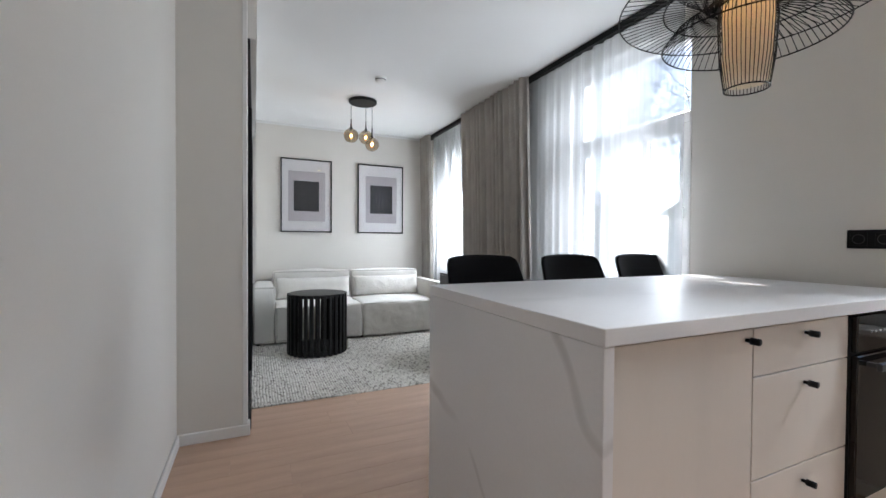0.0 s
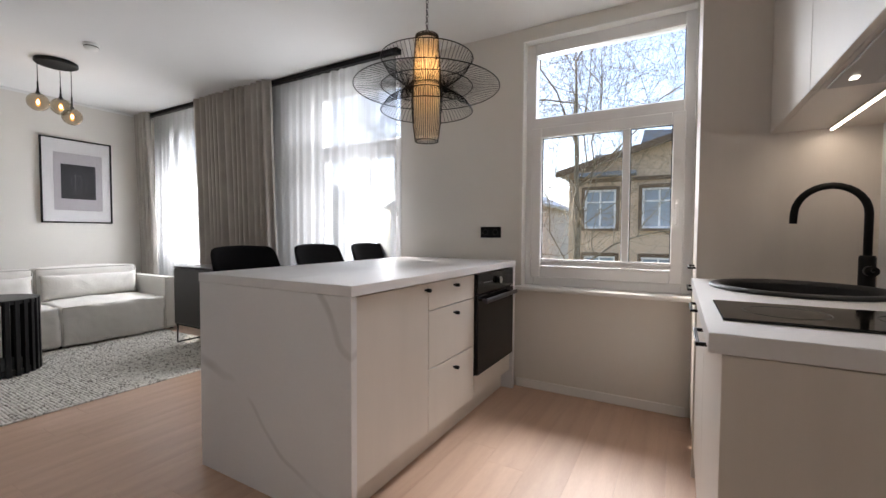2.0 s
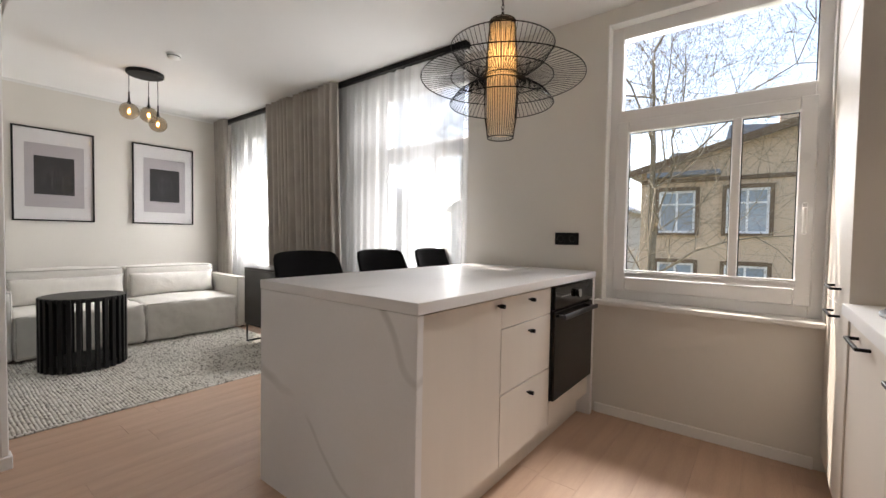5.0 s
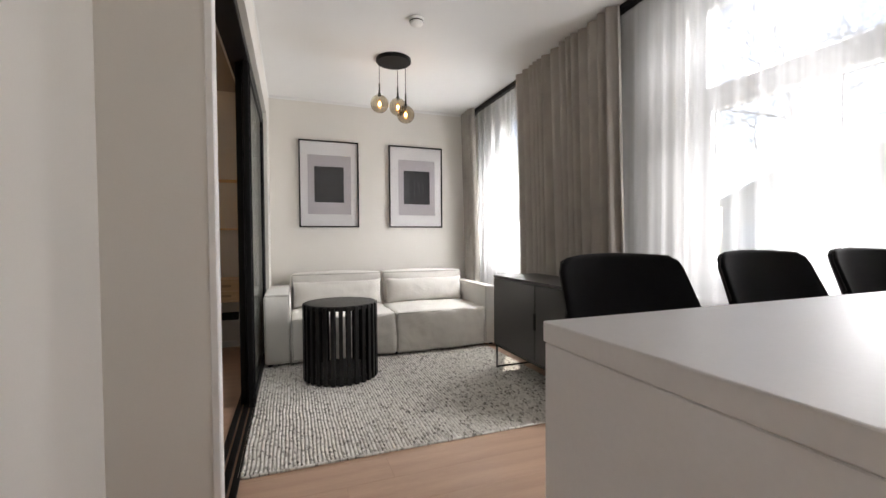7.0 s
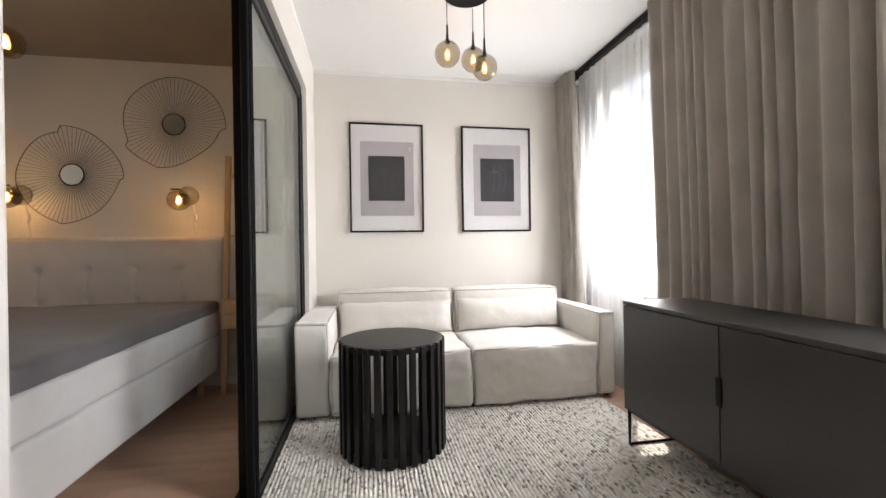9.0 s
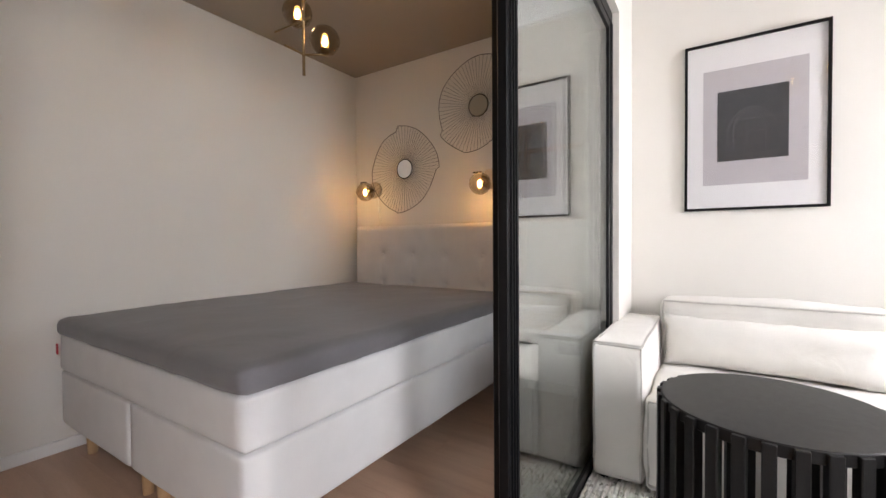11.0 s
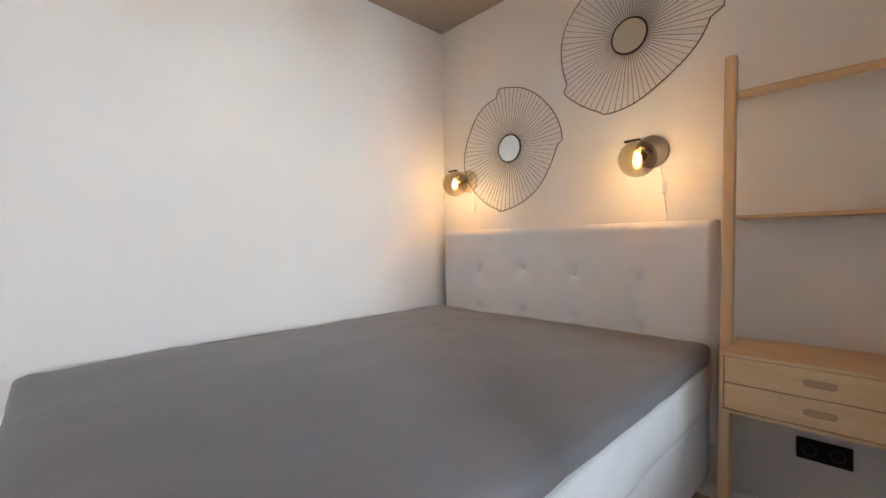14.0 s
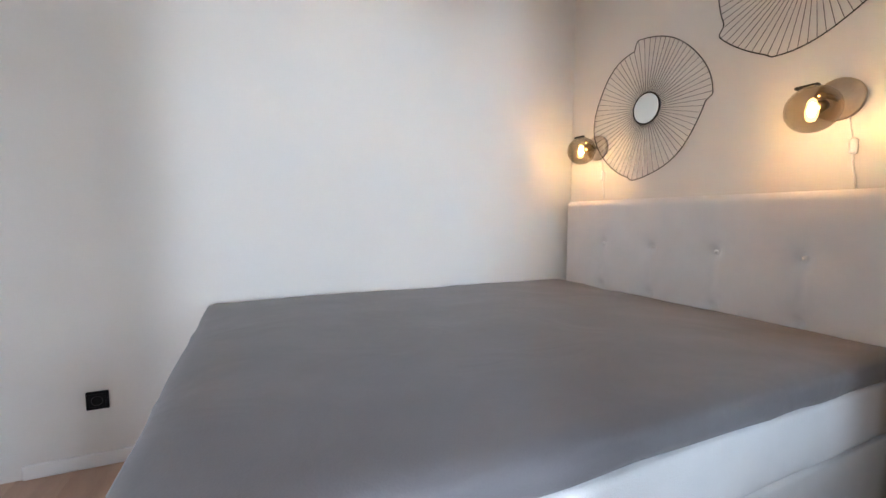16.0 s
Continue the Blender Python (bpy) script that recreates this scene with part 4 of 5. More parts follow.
def picture(x0, x1, z0, z1, kind):
    p = thing("framed_picture", ((x0 + x1) / 2, YN, z0), ("black framed print of a dark square with abstract rounded lines", "black framed print of a dark square with looped lines")[kind], "picture", "pictures above the sofa")
    y = YN - 0.003
    f = bmesh.new()
    w, d = 0.014, 0.024
    box(x0, x0 + w, y - d, y, z0, z1, 0.0015, f), box(x1 - w, x1, y - d, y, z0, z1, 0.0015, f)
    box(x0 + w, x1 - w, y - d, y, z0, z0 + w, 0.0015, f), box(x0 + w, x1 - w, y - d, y, z1 - w, z1, 0.0015, f)
    part("frame_moulding", f, M_BLACK, p, "thin black frame")
    part("mount", box(x0 + w, x1 - w, y - 0.012, y - 0.004, z0 + w, z1 - w, 0), M_PAPER, p, "white mount")
    cx, cz = (x0 + x1) / 2, (z0 + z1) / 2
    a0, a1 = (0.353, 0.805) if kind == 0 else (1.338, 1.775)
    part("print", box(a0, a1, y - 0.0132, y - 0.0122, 1.352, 1.985, 0), M_LILAC, p, "lilac grey printed field")
    b0, b1 = (0.420, 0.727) if kind == 0 else (1.400, 1.712)
    part("dark_square", box(b0, b1, y - 0.0144, y - 0.0134, 1.480, 1.862, 0), M_INK, p, "charcoal printed square")
    yy = y - 0.0150
    bc = (b0 + b1) / 2
    shapes = []
    def arc(px, pz, rx, rz, a, b2, n=14):
        return [(px + rx * math.cos(a + (b2 - a) * k / n), yy, pz + rz * math.sin(a + (b2 - a) * k / n)) for k in range(n + 1)]
    if kind == 0:
        shapes.append(arc(bc, 1.60, 0.11, 0.16, 0, math.pi) + [(bc - 0.11, yy, 1.52)])
        shapes.append(arc(bc - 0.01, 1.64, 0.07, 0.10, 0, math.pi) + [(bc - 0.08, yy, 1.54)])
        shapes.append([(bc - 0.13, yy, 1.70), (bc + 0.12, yy, 1.70)])
        shapes.append([(bc - 0.02, yy, 1.77), (bc - 0.02, yy, 1.52), (bc + 0.06, yy, 1.52), (bc + 0.06, yy, 1.63), (bc - 0.02, yy, 1.63)])
        shapes.append([(bc - 0.11, yy, 1.58), (bc - 0.05, yy, 1.58)])
    else:
        shapes.append(arc(bc - 0.01, 1.67, 0.09, 0.13, -math.pi / 2, math.pi / 2))
        shapes.append(arc(bc - 0.02, 1.67, 0.05, 0.08, 0, math.tau))
        shapes.append([(bc - 0.03, yy, 1.81), (bc - 0.03, yy, 1.53)])
        shapes.append([(bc - 0.10, yy, 1.74), (bc + 0.03, yy, 1.74)])
    for s in shapes:
        part("drawn_line", tube(s, 0.0014, seg=4), M_INKLINE, p)
    pane = part("glazing", box(x0 + w - 0.002, x1 - w + 0.002, y - 0.0195, y - 0.0175, z0 + w - 0.002, z1 - w + 0.002, 0), M_PICGLASS, p, "clear picture glass")
    pane.visible_shadow = False


picture(0.264, 0.889, 1.212, 2.140, 0)
picture(1.229, 1.867, 1.212, 2.142, 1)


def curtain(name, y0, y1, x, z0, z1, amp, folds, material, label, sheer, seed):
    c = thing(name, (x, (y0 + y1) / 2, z0), label, "curtain")
    verts, faces = [], []
    cols, rows = int(folds * 10), 26
    rg = random.Random(seed)
    wob = [rg.uniform(0.6, 1.35) for _ in range(int(folds) + 3)]
    for j in range(rows + 1):
        v = j / rows
        for i in range(cols + 1):
            u = i / cols
            f = max(0.0, min(folds, folds * u + 0.55 * noise.noise(Vector((u * folds * 0.37, 0.2 * v, seed * 3.1)))))
            a = amp * wob[int(f)] * (0.75 + 0.35 * v)
            if sheer:
                a *= 0.35 + 1.5 * max(0.0, noise.noise(Vector((u * 5.3, 0.15 * v, seed * 1.7)))) ** 0.8
            s = math.sin(f * math.tau + 0.5 * math.sin(f * 1.3) + 0.25 * v * math.sin(f * 0.7 + seed))
            px = x - (0 if sheer else 0.05 * (1 - min(1.0, v / 0.65))) + a * s + 0.012 * v * noise.noise(Vector((f * 0.6, v * 1.5, seed)))
            py = y0 + (y1 - y0) * u + 0.35 * amp * math.cos(f * math.tau * 1.0 + 1.0) * (0.5 + 0.5 * v) + 0.010 * v * noise.noise(Vector((f * 0.5, v * 2, seed + 5)))
            verts.append((px, py, z1 + (z0 - z1) * v))
    for j in range(rows):
        for i in range(cols):
            a = j * (cols + 1) + i
            faces.append((a, a + 1, a + cols + 2, a + cols + 1))
    me = bpy.data.meshes.new("cloth")
    me.from_pydata(verts, [], faces)
    me.materials.append(material)
    me.shade_smooth()
    ob = new("cloth", me)
    ob.parent, ob.matrix_parent_inverse = c, c.matrix_basis.inverted()
    return c


RX = 2.175
rail = thing("curtain_rail", (RX, 4.0, CEIL), "matt black ceiling curtain rail", "curtain rail")
part("track", box(RX + 0.004, RX + 0.066, 2.03, YN - 0.004, CEIL - 0.042, CEIL - 0.0005, 0.003), M_BLACK, rail)
part("end_cap", box(RX + 0.002, RX + 0.068, 2.02, 2.0295, CEIL - 0.044, CEIL - 0.0005, 0.003), M_BLACK, rail)
curtain("drape_curtain", 5.68, 5.975, RX + 0.012, 0.02, CEIL - 0.005, 0.042, 6, M_DRAPE, "heavy taupe drape gathered in the corner", False, 1)
curtain("drape_curtain", 3.47, 4.70, RX + 0.018, 0.02, CEIL - 0.005, 0.036, 14, M_DRAPE, "heavy taupe drape gathered between two windows", False, 2)
curtain("sheer_curtain", 4.62, 5.72, RX + 0.045, 0.03, CEIL - 0.043, 0.013, 12, M_SHEER, "sheer white curtain across a window", True, 3)
curtain("sheer_curtain", 2.06, 3.56, RX + 0.045, 0.03, CEIL - 0.043, 0.013, 15, M_SHEER, "sheer white curtain across a window", True, 4)


def bulb_shape(at, k=1.0):
    return lathe([(0.0, -0.034 * k), (0.008 * k, -0.031 * k), (0.0135 * k, -0.020 * k), (0.015 * k, -0.006 * k), (0.0125 * k, 0.010 * k), (0.0085 * k, 0.024 * k), (0.0, 0.030 * k)], at, 20)


def globe_lamp_parts(parent, at, r, neck_up=True):
    g = part("globe", ball(at, r, seg=32), M_SMOKE, parent, "smoked glass globe", True)
    cap = lathe([(0.015, 0.0), (0.015, 0.018), (0.008, 0.024), (0.008, 0.05)], (at[0], at[1], at[2] + r - 0.010), 20)
    part("socket_cap", cap, M_BLACK, parent, "", True)
    part("bulb_glass", bulb_shape(at, 1.15), M_HALO, g, "bulb glass glowing with the filament's halo", True)
    part("bulb_filament", bulb_shape(at, 0.5), M_BULB, g, "glowing filament", True)
    lamp("globe_bulb_light", "POINT", Matrix.Translation(Vector(at) + Vector((0, 0, 0.002))), 0.12, WARM, radius=0.0125)


pend = thing("cluster_pendant_lamp", (1.0, 4.76, CEIL), "black ceiling lamp with three smoked glass globes, lit", "pendant lamp")
part("canopy", lathe([(0.145, 0.0), (0.145, -0.022), (0.138, -0.028), (0.0, -0.028)], (1.0, 4.76, CEIL - 0.0005), 48), M_BLACK, pend, "round black canopy")
for at in ((0.887, 4.80, 2.205), (1.068, 4.90, 2.228), (1.105, 4.78, 2.132)):
    part("cable", tube([(at[0], at[1], CEIL - 0.028), (at[0], at[1], at[2] + 0.17)], 0.0025, seg=6), M_BLACK, pend)
    part("stem", tube([(at[0], at[1], at[2] + 0.17), (at[0], at[1], at[2] + 0.11)], 0.006, seg=8), M_BLACK, pend)
    globe_lamp_parts(pend, at, 0.075)

sd = thing("smoke_detector", (1.0, 4.09, CEIL), "round white ceiling smoke detector", "smoke detector")
part("housing", lathe([(0.052, 0.0), (0.052, -0.012), (0.045, -0.014), (0.045, -0.030), (0.036, -0.040), (0.0, -0.041)], (1.0, 4.09, CEIL - 0.0005), 40), M_WHITE_PLASTIC, sd, "", True)
part("vent_ring", lathe([(0.047, -0.016), (0.047, -0.024)], (1.0, 4.09, CEIL - 0.0005), 40, cap=False), M_CHARCOAL, sd)


# wire pendant above the island
def wire_pendant():
    cx, cy, zt, zb, zn = 1.47, 1.30, 2.19, 1.62, 1.912
    p = thing("wire_pendant_lamp", (cx, cy, zb), "black wire pendant lamp with pleated lit inner shade", "pendant lamp")
    def ring(r, z, t, bm):
        tube([(cx + r * math.cos(k * math.tau / 56), cy + r * math.sin(k * math.tau / 56), z) for k in range(56)], t, bm, 5, True)
    def wires(profile, n, name, rims, t=0.0015):
        bm = bmesh.new()
        for k in range(n):
            a = k * math.tau / n
            tube([(cx + r * math.cos(a), cy + r * math.sin(a), z) for r, z in profile], t, bm, 3)
        for r, z in rims:
            ring(r, z, 0.0026, bm)
        tagged(part(name, bm, M_BLACK, p, "black steel wires"), kind="stuff")
    wires([(0.062, zt), (0.072, 2.06), (0.080, 1.94), (0.084, 1.84), (0.078, 1.72), (0.064, zb)], 40, "wire_cage", ((0.062, zt), (0.064, zb)))
    wires([(0.085, zn + 0.012), (0.155, zn + 0.045), (0.215, zn + 0.092), (0.253, zn + 0.155)], 64, "upper_wire_bowl", ((0.253, zn + 0.155), (0.085, zn + 0.012)))
    wires([(0.085, zn), (0.20, zn + 0.004), (0.31, zn + 0.004), (0.398, zn - 0.002)], 84, "wire_disc", ((0.398, zn - 0.002), (0.25, zn + 0.004)))
    wires([(0.085, zn - 0.012), (0.155, zn - 0.038), (0.215, zn - 0.076), (0.253, zn - 0.127)], 64, "lower_wire_bowl", ((0.253, zn - 0.127), (0.085, zn - 0.012)))
    n = 60
    bm = bmesh.new()
    rings = []
    for r0, z in ((0.058, zt - 0.02), (0.066, 2.0), (0.070, 1.85), (0.064, zb + 0.02)):
        rings.append([bm.verts.new((cx + (r0 + (0.003 if k % 2 else -0.001)) * math.cos(k * math.tau / n), cy + (r0 + (0.003 if k % 2 else -0.001)) * math.sin(k * math.tau / n), z)) for k in range(n)])
    for a, b in zip(rings, rings[1:]):
        for k in range(n):
            bm.faces.new((a[k], a[(k + 1) % n], b[(k + 1) % n], b[k]))
    part("pleated_shade", bm, M_SHADE, p, "cream pleated fabric shade")
    part("bulb", ball((cx, cy, 2.0), 0.032, seg=20), glow("pendant_bulb", (1.0, 0.6, 0.25), 6.0), p, "glowing bulb", True)
    part("top_plate", lathe([(0.062, 0.0), (0.0, 0.004)], (cx, cy, zt - 0.004), 32, cap=False), M_BLACK, p)
    chain = bmesh.new()
    z, k = zt, 0
    while z < CEIL - 0.03:
        a = math.pi / 2 * (k % 2)
        tube([(cx + 0.007 * math.cos(q * math.tau / 8) * math.cos(a), cy + 0.007 * math.cos(q * math.tau / 8) * math.sin(a), z + 0.013 + 0.013 * math.sin(q * math.tau / 8)) for q in range(8)], 0.0018, chain, 4, True)
        z, k = z + 0.019, k + 1
    part("chain", chain, M_BLACK, p, "black link chain")
    part("ceiling_rose", lathe([(0.05, 0.0), (0.05, -0.018), (0.03, -0.026), (0.0, -0.026)], (cx, cy, CEIL - 0.0005), 32), M_BLACK, p, "", True)
    lamp("pendant_bulb_light", "POINT", pose(cx, cy, 2.0), 1.0, WARM, radius=0.034)


wire_pendant()


# counter chairs on the far side of the island
def chair():
    c = thing("counter_chair", (0.985, 2.0, 0.0), "black velvet counter chair with curved back on black legs", "chair", "chairs at the island")
    cx = 0.985
    verts, faces = [], []
    nu, nv = 14, 20
    for side in (0, 1):
        for j in range(nv + 1):
            v = j / nv
            z = 0.60 + 0.437 * v
            half = 0.240 - 0.045 * v
            if v > 0.9:
                half -= 0.030 * ((v - 0.9) / 0.1) ** 2.0
            for i in range(nu + 1):
                u = 2 * i / nu - 1
                wrap = 0.075 * (1 - 0.55 * v) * abs(u) ** 2.4
                yb = 2.075 + 0.165 * v ** 0.9 - wrap
                zz = z - (0.008 * u * u if v > 0.95 else 0)
                verts.append((cx + u * half, yb + (0.045 if side else 0.0) * (1 - 0.25 * v) * (1 - 0.35 * abs(u) ** 6), zz))
    m = (nu + 1) * (nv + 1)
    for j in range(nv):
        for i in range(nu):
            a = j * (nu + 1) + i
            faces.append((a, a + 1, a + nu + 2, a + nu + 1))
            faces.append((m + a, m + a + nu + 1, m + a + nu + 2, m + a + 1))
    border = [(j * (nu + 1), (j + 1) * (nu + 1)) for j in range(nv)] + [(nv * (nu + 1) + i, nv * (nu + 1) + i + 1) for i in range(nu)] + [((j + 1) * (nu + 1) + nu, j * (nu + 1) + nu) for j in range(nv)[::-1]] + [(i + 1, i) for i in range(nu)[::-1]]
    for a, b in border:
        faces.append((a, b, m + b, m + a))
    me = bpy.data.meshes.new("backrest")
    me.from_pydata(verts, [], faces)
    bm = bmesh.new()
    bm.from_mesh(me)
    bmesh.ops.recalc_face_normals(bm, faces=bm.faces)
    ed = [e for e in bm.edges if len(e.link_faces) == 2 and e.calc_face_angle(0) > 1.0]
    bmesh.ops.bevel(bm, geom=ed, offset=0.012, segments=3, affect="EDGES", profile=0.5)
    part("backrest", bm, M_VELVET, c, "", True)
    part("seat", cushion(cx - 0.235, cx + 0.235, 1.66, 2.13, 0.60, 0.675, 0.035, 0.012, 0.003, 14), M_VELVET, c, "", True)
    for sx in (-1, 1):
        for y0, y1 in ((1.72, 1.68), (2.06, 2.12)):
            part("leg", tube([(cx + sx * 0.17, y0, 0.605), (cx + sx * 0.215, y1, 0.0)], 0.013, seg=10, r_end=0.008), M_BLACK, c)
    part("footrest", tube([(cx - 0.20, 1.69, 0.2), (cx + 0.20, 1.69, 0.2)], 0.008, seg=8), M_BLACK, c)
    return c


ch = chair()
for cx in (1.53, 2.06):
    copy_thing(ch, pose(cx, 2.0, 0.0))

# ---------------------------------------------------------------- bedroom
def bed():
    x0, x1, y0, y1 = -2.324, -0.738, 3.896, 5.902
    b = thing("bed", (-1.49, 4.87, 0.0), "white box-spring bed with tufted headboard and grey sheet", "bed")
    xm = (x0 + x1) / 2
    for a, c in ((x0, xm - 0.002), (xm + 0.002, x1)):
        part("box_base", cushion(a, c, y0, y1, 0.163, 0.429, 0.014, 0.004, 0.002, 16, a), M_BOUCLE, b, "", True)
    part("mattress", cushion(x0 - 0.003, x1 + 0.003, y0 - 0.003, y1, 0.431, 0.608, 0.02, 0.007, 0.003, 20, 2.0), M_BOUCLE, b, "", True)
    part("topper", cushion(x0 - 0.008, x1 + 0.008, y0 - 0.012, y1 - 0.002, 0.598, 0.693, 0.036, 0.006, 0.006, 34, 5.0), M_TOPPER, b, "topper in a dark grey fitted sheet", True)
    # headboard with button dimples
    hx0, hx1, hz0, hz1, hy = -2.286, -0.722, 0.26, 1.187, 5.906
    nx, nz = 128, 60
    verts, faces = [], []
    buttons = [(-1.977 + 0.32 * k, 0.941) for k in range(4)] + [(-1.977 + 0.32 * k, 0.701) for k in range(4)]
    for j in range(nz + 1):
        for i in range(nx + 1):
            u, v = i / nx, j / nz
            x, z = hx0 + (hx1 - hx0) * u, hz0 + (hz1 - hz0) * v
            edge = min(min(u, 1 - u) * (hx1 - hx0), min(v, 1 - v) * (hz1 - hz0))
            d = 0.028 * (1 - max(0, 1 - edge / 0.03) ** 2) ** 0.5 if edge < 0.03 else 0.028
            for bx, bz in buttons:
                q = math.hypot(x - bx, z - bz)
                d -= 0.019 * math.exp(-(q / 0.020) ** 2) + 0.014 * math.exp(-(q / 0.060) ** 2)
                if abs(x - bx) < 0.05 and 0 < bz - z < 0.16:
                    d -= 0.006 * math.exp(-((x - bx) / 0.009) ** 2)
            verts.append((x, hy + 0.028 - d, z))
    for j in range(nz):
        for i in range(nx):
            a = j * (nx + 1) + i
            faces.append((a, a + 1, a + nx + 2, a + nx + 1))
    me = bpy.data.meshes.new("headboard")
    me.from_pydata(verts, [], faces)
    bm = bmesh.new()
    bm.from_mesh(me)
    box(hx0, hx1, hy + 0.026, YNB - 0.003, hz0, hz1, 0.008, bm)
    hd = part("headboard", bm, M_HEAD, b, "greige button-tufted headboard", True)
    for bx, bz in buttons[:4]:
        part("button", ball((bx, hy + 0.016, bz), 0.009, seg=12), M_HEAD, hd, "", True)
    for x in (x0 + 0.1, xm - 0.07, xm + 0.07, x1 - 0.1):
        for y in (y0 + 0.09, y1 - 0.12):
            part("leg", tube([(x, y, 0.168), (x, y, 0.0)], 0.027, seg=16, r_end=0.021), M_OAK, b, "tapered oak leg", True)
    part("cloth_label", box(x1 - 0.003, x1 + 0.008, y0 + 0.018, y0 + 0.046, 0.255, 0.290, 0.001), M_RED, b, "small red cloth label")
    part("cloth_label", box(x0 - 0.012, x0 + 0.012, y0 - 0.012, y0 - 0.008, 0.508, 0.56, 0.001), M_RED, b, "small red cloth label")


bed()


# lobes of the wire leaves: from and to (degrees), radius at either end, swell between
LEAVES = (((0, 108, 1.06, 0.98, -0.10), (108, 207, 0.90, 1.07, -0.10), (207, 360, 1.02, 0.92, 0.04)),
          ((0, 108, 0.92, 1.00, -0.16), (108, 150, 0.97, 1.07, -0.03), (150, 360, 0.96, 1.04, 0.0)))


def wire_mirror(cx, cz, rad, notch, leaf):
    y = YNB - 0.022
    w = thing("wire_wall_mirror", (cx, YNB, cz), "round wall mirror in a leaf-shaped black wire frame", "wall mirror", "wire mirrors above the bed")
    def radius(a):
        """Leaf outline of three lobes, stepping in at the notches; a runs clockwise from the first notch."""
        a %= math.tau
        for start, end, r0, r1, bulge in LEAVES[leaf]:
            if a < radians(end):
                q = (a - radians(start)) / radians(end - start)
                return rad * (r0 + (r1 - r0) * q + bulge * math.sin(q * math.pi))
        return rad
    def at(a, r, dy=0.0):
        th = notch - a
        return (cx + r * math.cos(th), y + dy, cz + r * math.sin(th))
    n = 150
    rim = []
    for k in range(n):
        a = k * math.tau / n
        rr = sum(radius(a + d * 0.012) for d in (-2, -1, 0, 1, 2)) / 5
        rim.append(at(a, rr, 0.008 * math.sin(5 * a)))
    part("outer_wire", tube(rim, 0.0026, seg=6, closed=True), M_WIRE, w)
    sp = bmesh.new()
    ns = 68
    for k in range(ns):
        a = (k + 0.5) * math.tau / ns
        rr = radius(a)
        tube([at(a, 0.078 * rad / 0.35), at(a, 0.5 * (rr + 0.06), 0.004 * math.sin(5 * a)), at(a, rr, 0.008 * math.sin(5 * a))], 0.0012, sp, 4)
    tagged(part("spoke_mesh", sp, M_WIRE, w), kind="stuff")
    rr = 0.078 * rad / 0.35
    part("inner_ring", tube([at(k * math.tau / 40, rr) for k in range(40)], 0.005, seg=6, closed=True), M_WIRE, w)
    bm = tube([(cx, y + 0.006, cz), (cx, y - 0.002, cz)], rr, seg=40)
    part("mirror_glass", bm, M_MIRROR, w, "small round mirror")
    part("hanger", tube([(cx, y + 0.006, cz), (cx, YNB, cz)], 0.012, seg=8), M_BLACK, w)


wire_mirror(-1.794, 1.667, 0.3605, radians(103), 0)
wire_mirror(-1.084, 2.074, 0.368, radians(-5), 1)


def sconce(gx, gz, px, pz):
    s = thing("wall_sconce", (px, YNB, pz), "brass wall lamp with a smoked glass globe, lit", "wall lamp", "wall lamps above the bed")
    part("wall_plate", tube([(px, YNB - 0.001, pz), (px, YNB - 0.022, pz)], 0.074, seg=36), M_PLATE, s, "round brass plate", True)
    gy = 5.858
    part("arm", tube([(px, YNB - 0.02, pz), (px, YNB - 0.06, pz + 0.004), (gx, gy + 0.03, gz + 0.055)], 0.009, seg=10), M_BRASS, s, "", True)
    g = part("globe", ball((gx, gy, gz), 0.080, seg=32), M_SMOKE, s, "smoked glass globe", True)
    part("holder", tube([(gx, gy + 0.062, gz + 0.02), (gx, gy + 0.03, gz + 0.008)], 0.020, seg=18), M_BRASS, s, "", True)
    part("clip", box(gx - 0.055, gx + 0.015, gy - 0.01, gy + 0.01, gz + 0.077, gz + 0.087, 0.003), M_BLACK, s, "black clip bar")
    part("bulb_glass", bulb_shape((gx, gy - 0.004, gz), 1.3), M_HALO, g, "bulb glass glowing with the filament's halo", True)
    part("bulb_filament", bulb_shape((gx, gy - 0.004, gz), 0.8), M_BULB, g, "glowing filament", True)
    lamp("sconce_light", "POINT", pose(gx, gy - 0.004, gz - 0.005), 2.3, (1.0, 0.54, 0.185), radius=0.0145)
    pts = [(px + 0.03, YNB - 0.008, pz - 0.05), (px + 0.045, YNB - 0.010, pz - 0.14), (px + 0.05, YNB - 0.010, pz - 0.22), (px + 0.07, YNB - 0.006, 1.15)]
    c = part("cord", tube(pts, 0.003, seg=6), M_WHITE_PLASTIC, s, "white flex", True)
    part("cord_switch", box(px + 0.040, px + 0.062, YNB - 0.022, YNB - 0.004, pz - 0.20, pz - 0.145, 0.005), M_WHITE_PLASTIC, c)


sconce(-2.111, 1.48, -2.142, 1.511)
sconce(-0.998, 1.463, -0.992, 1.513)


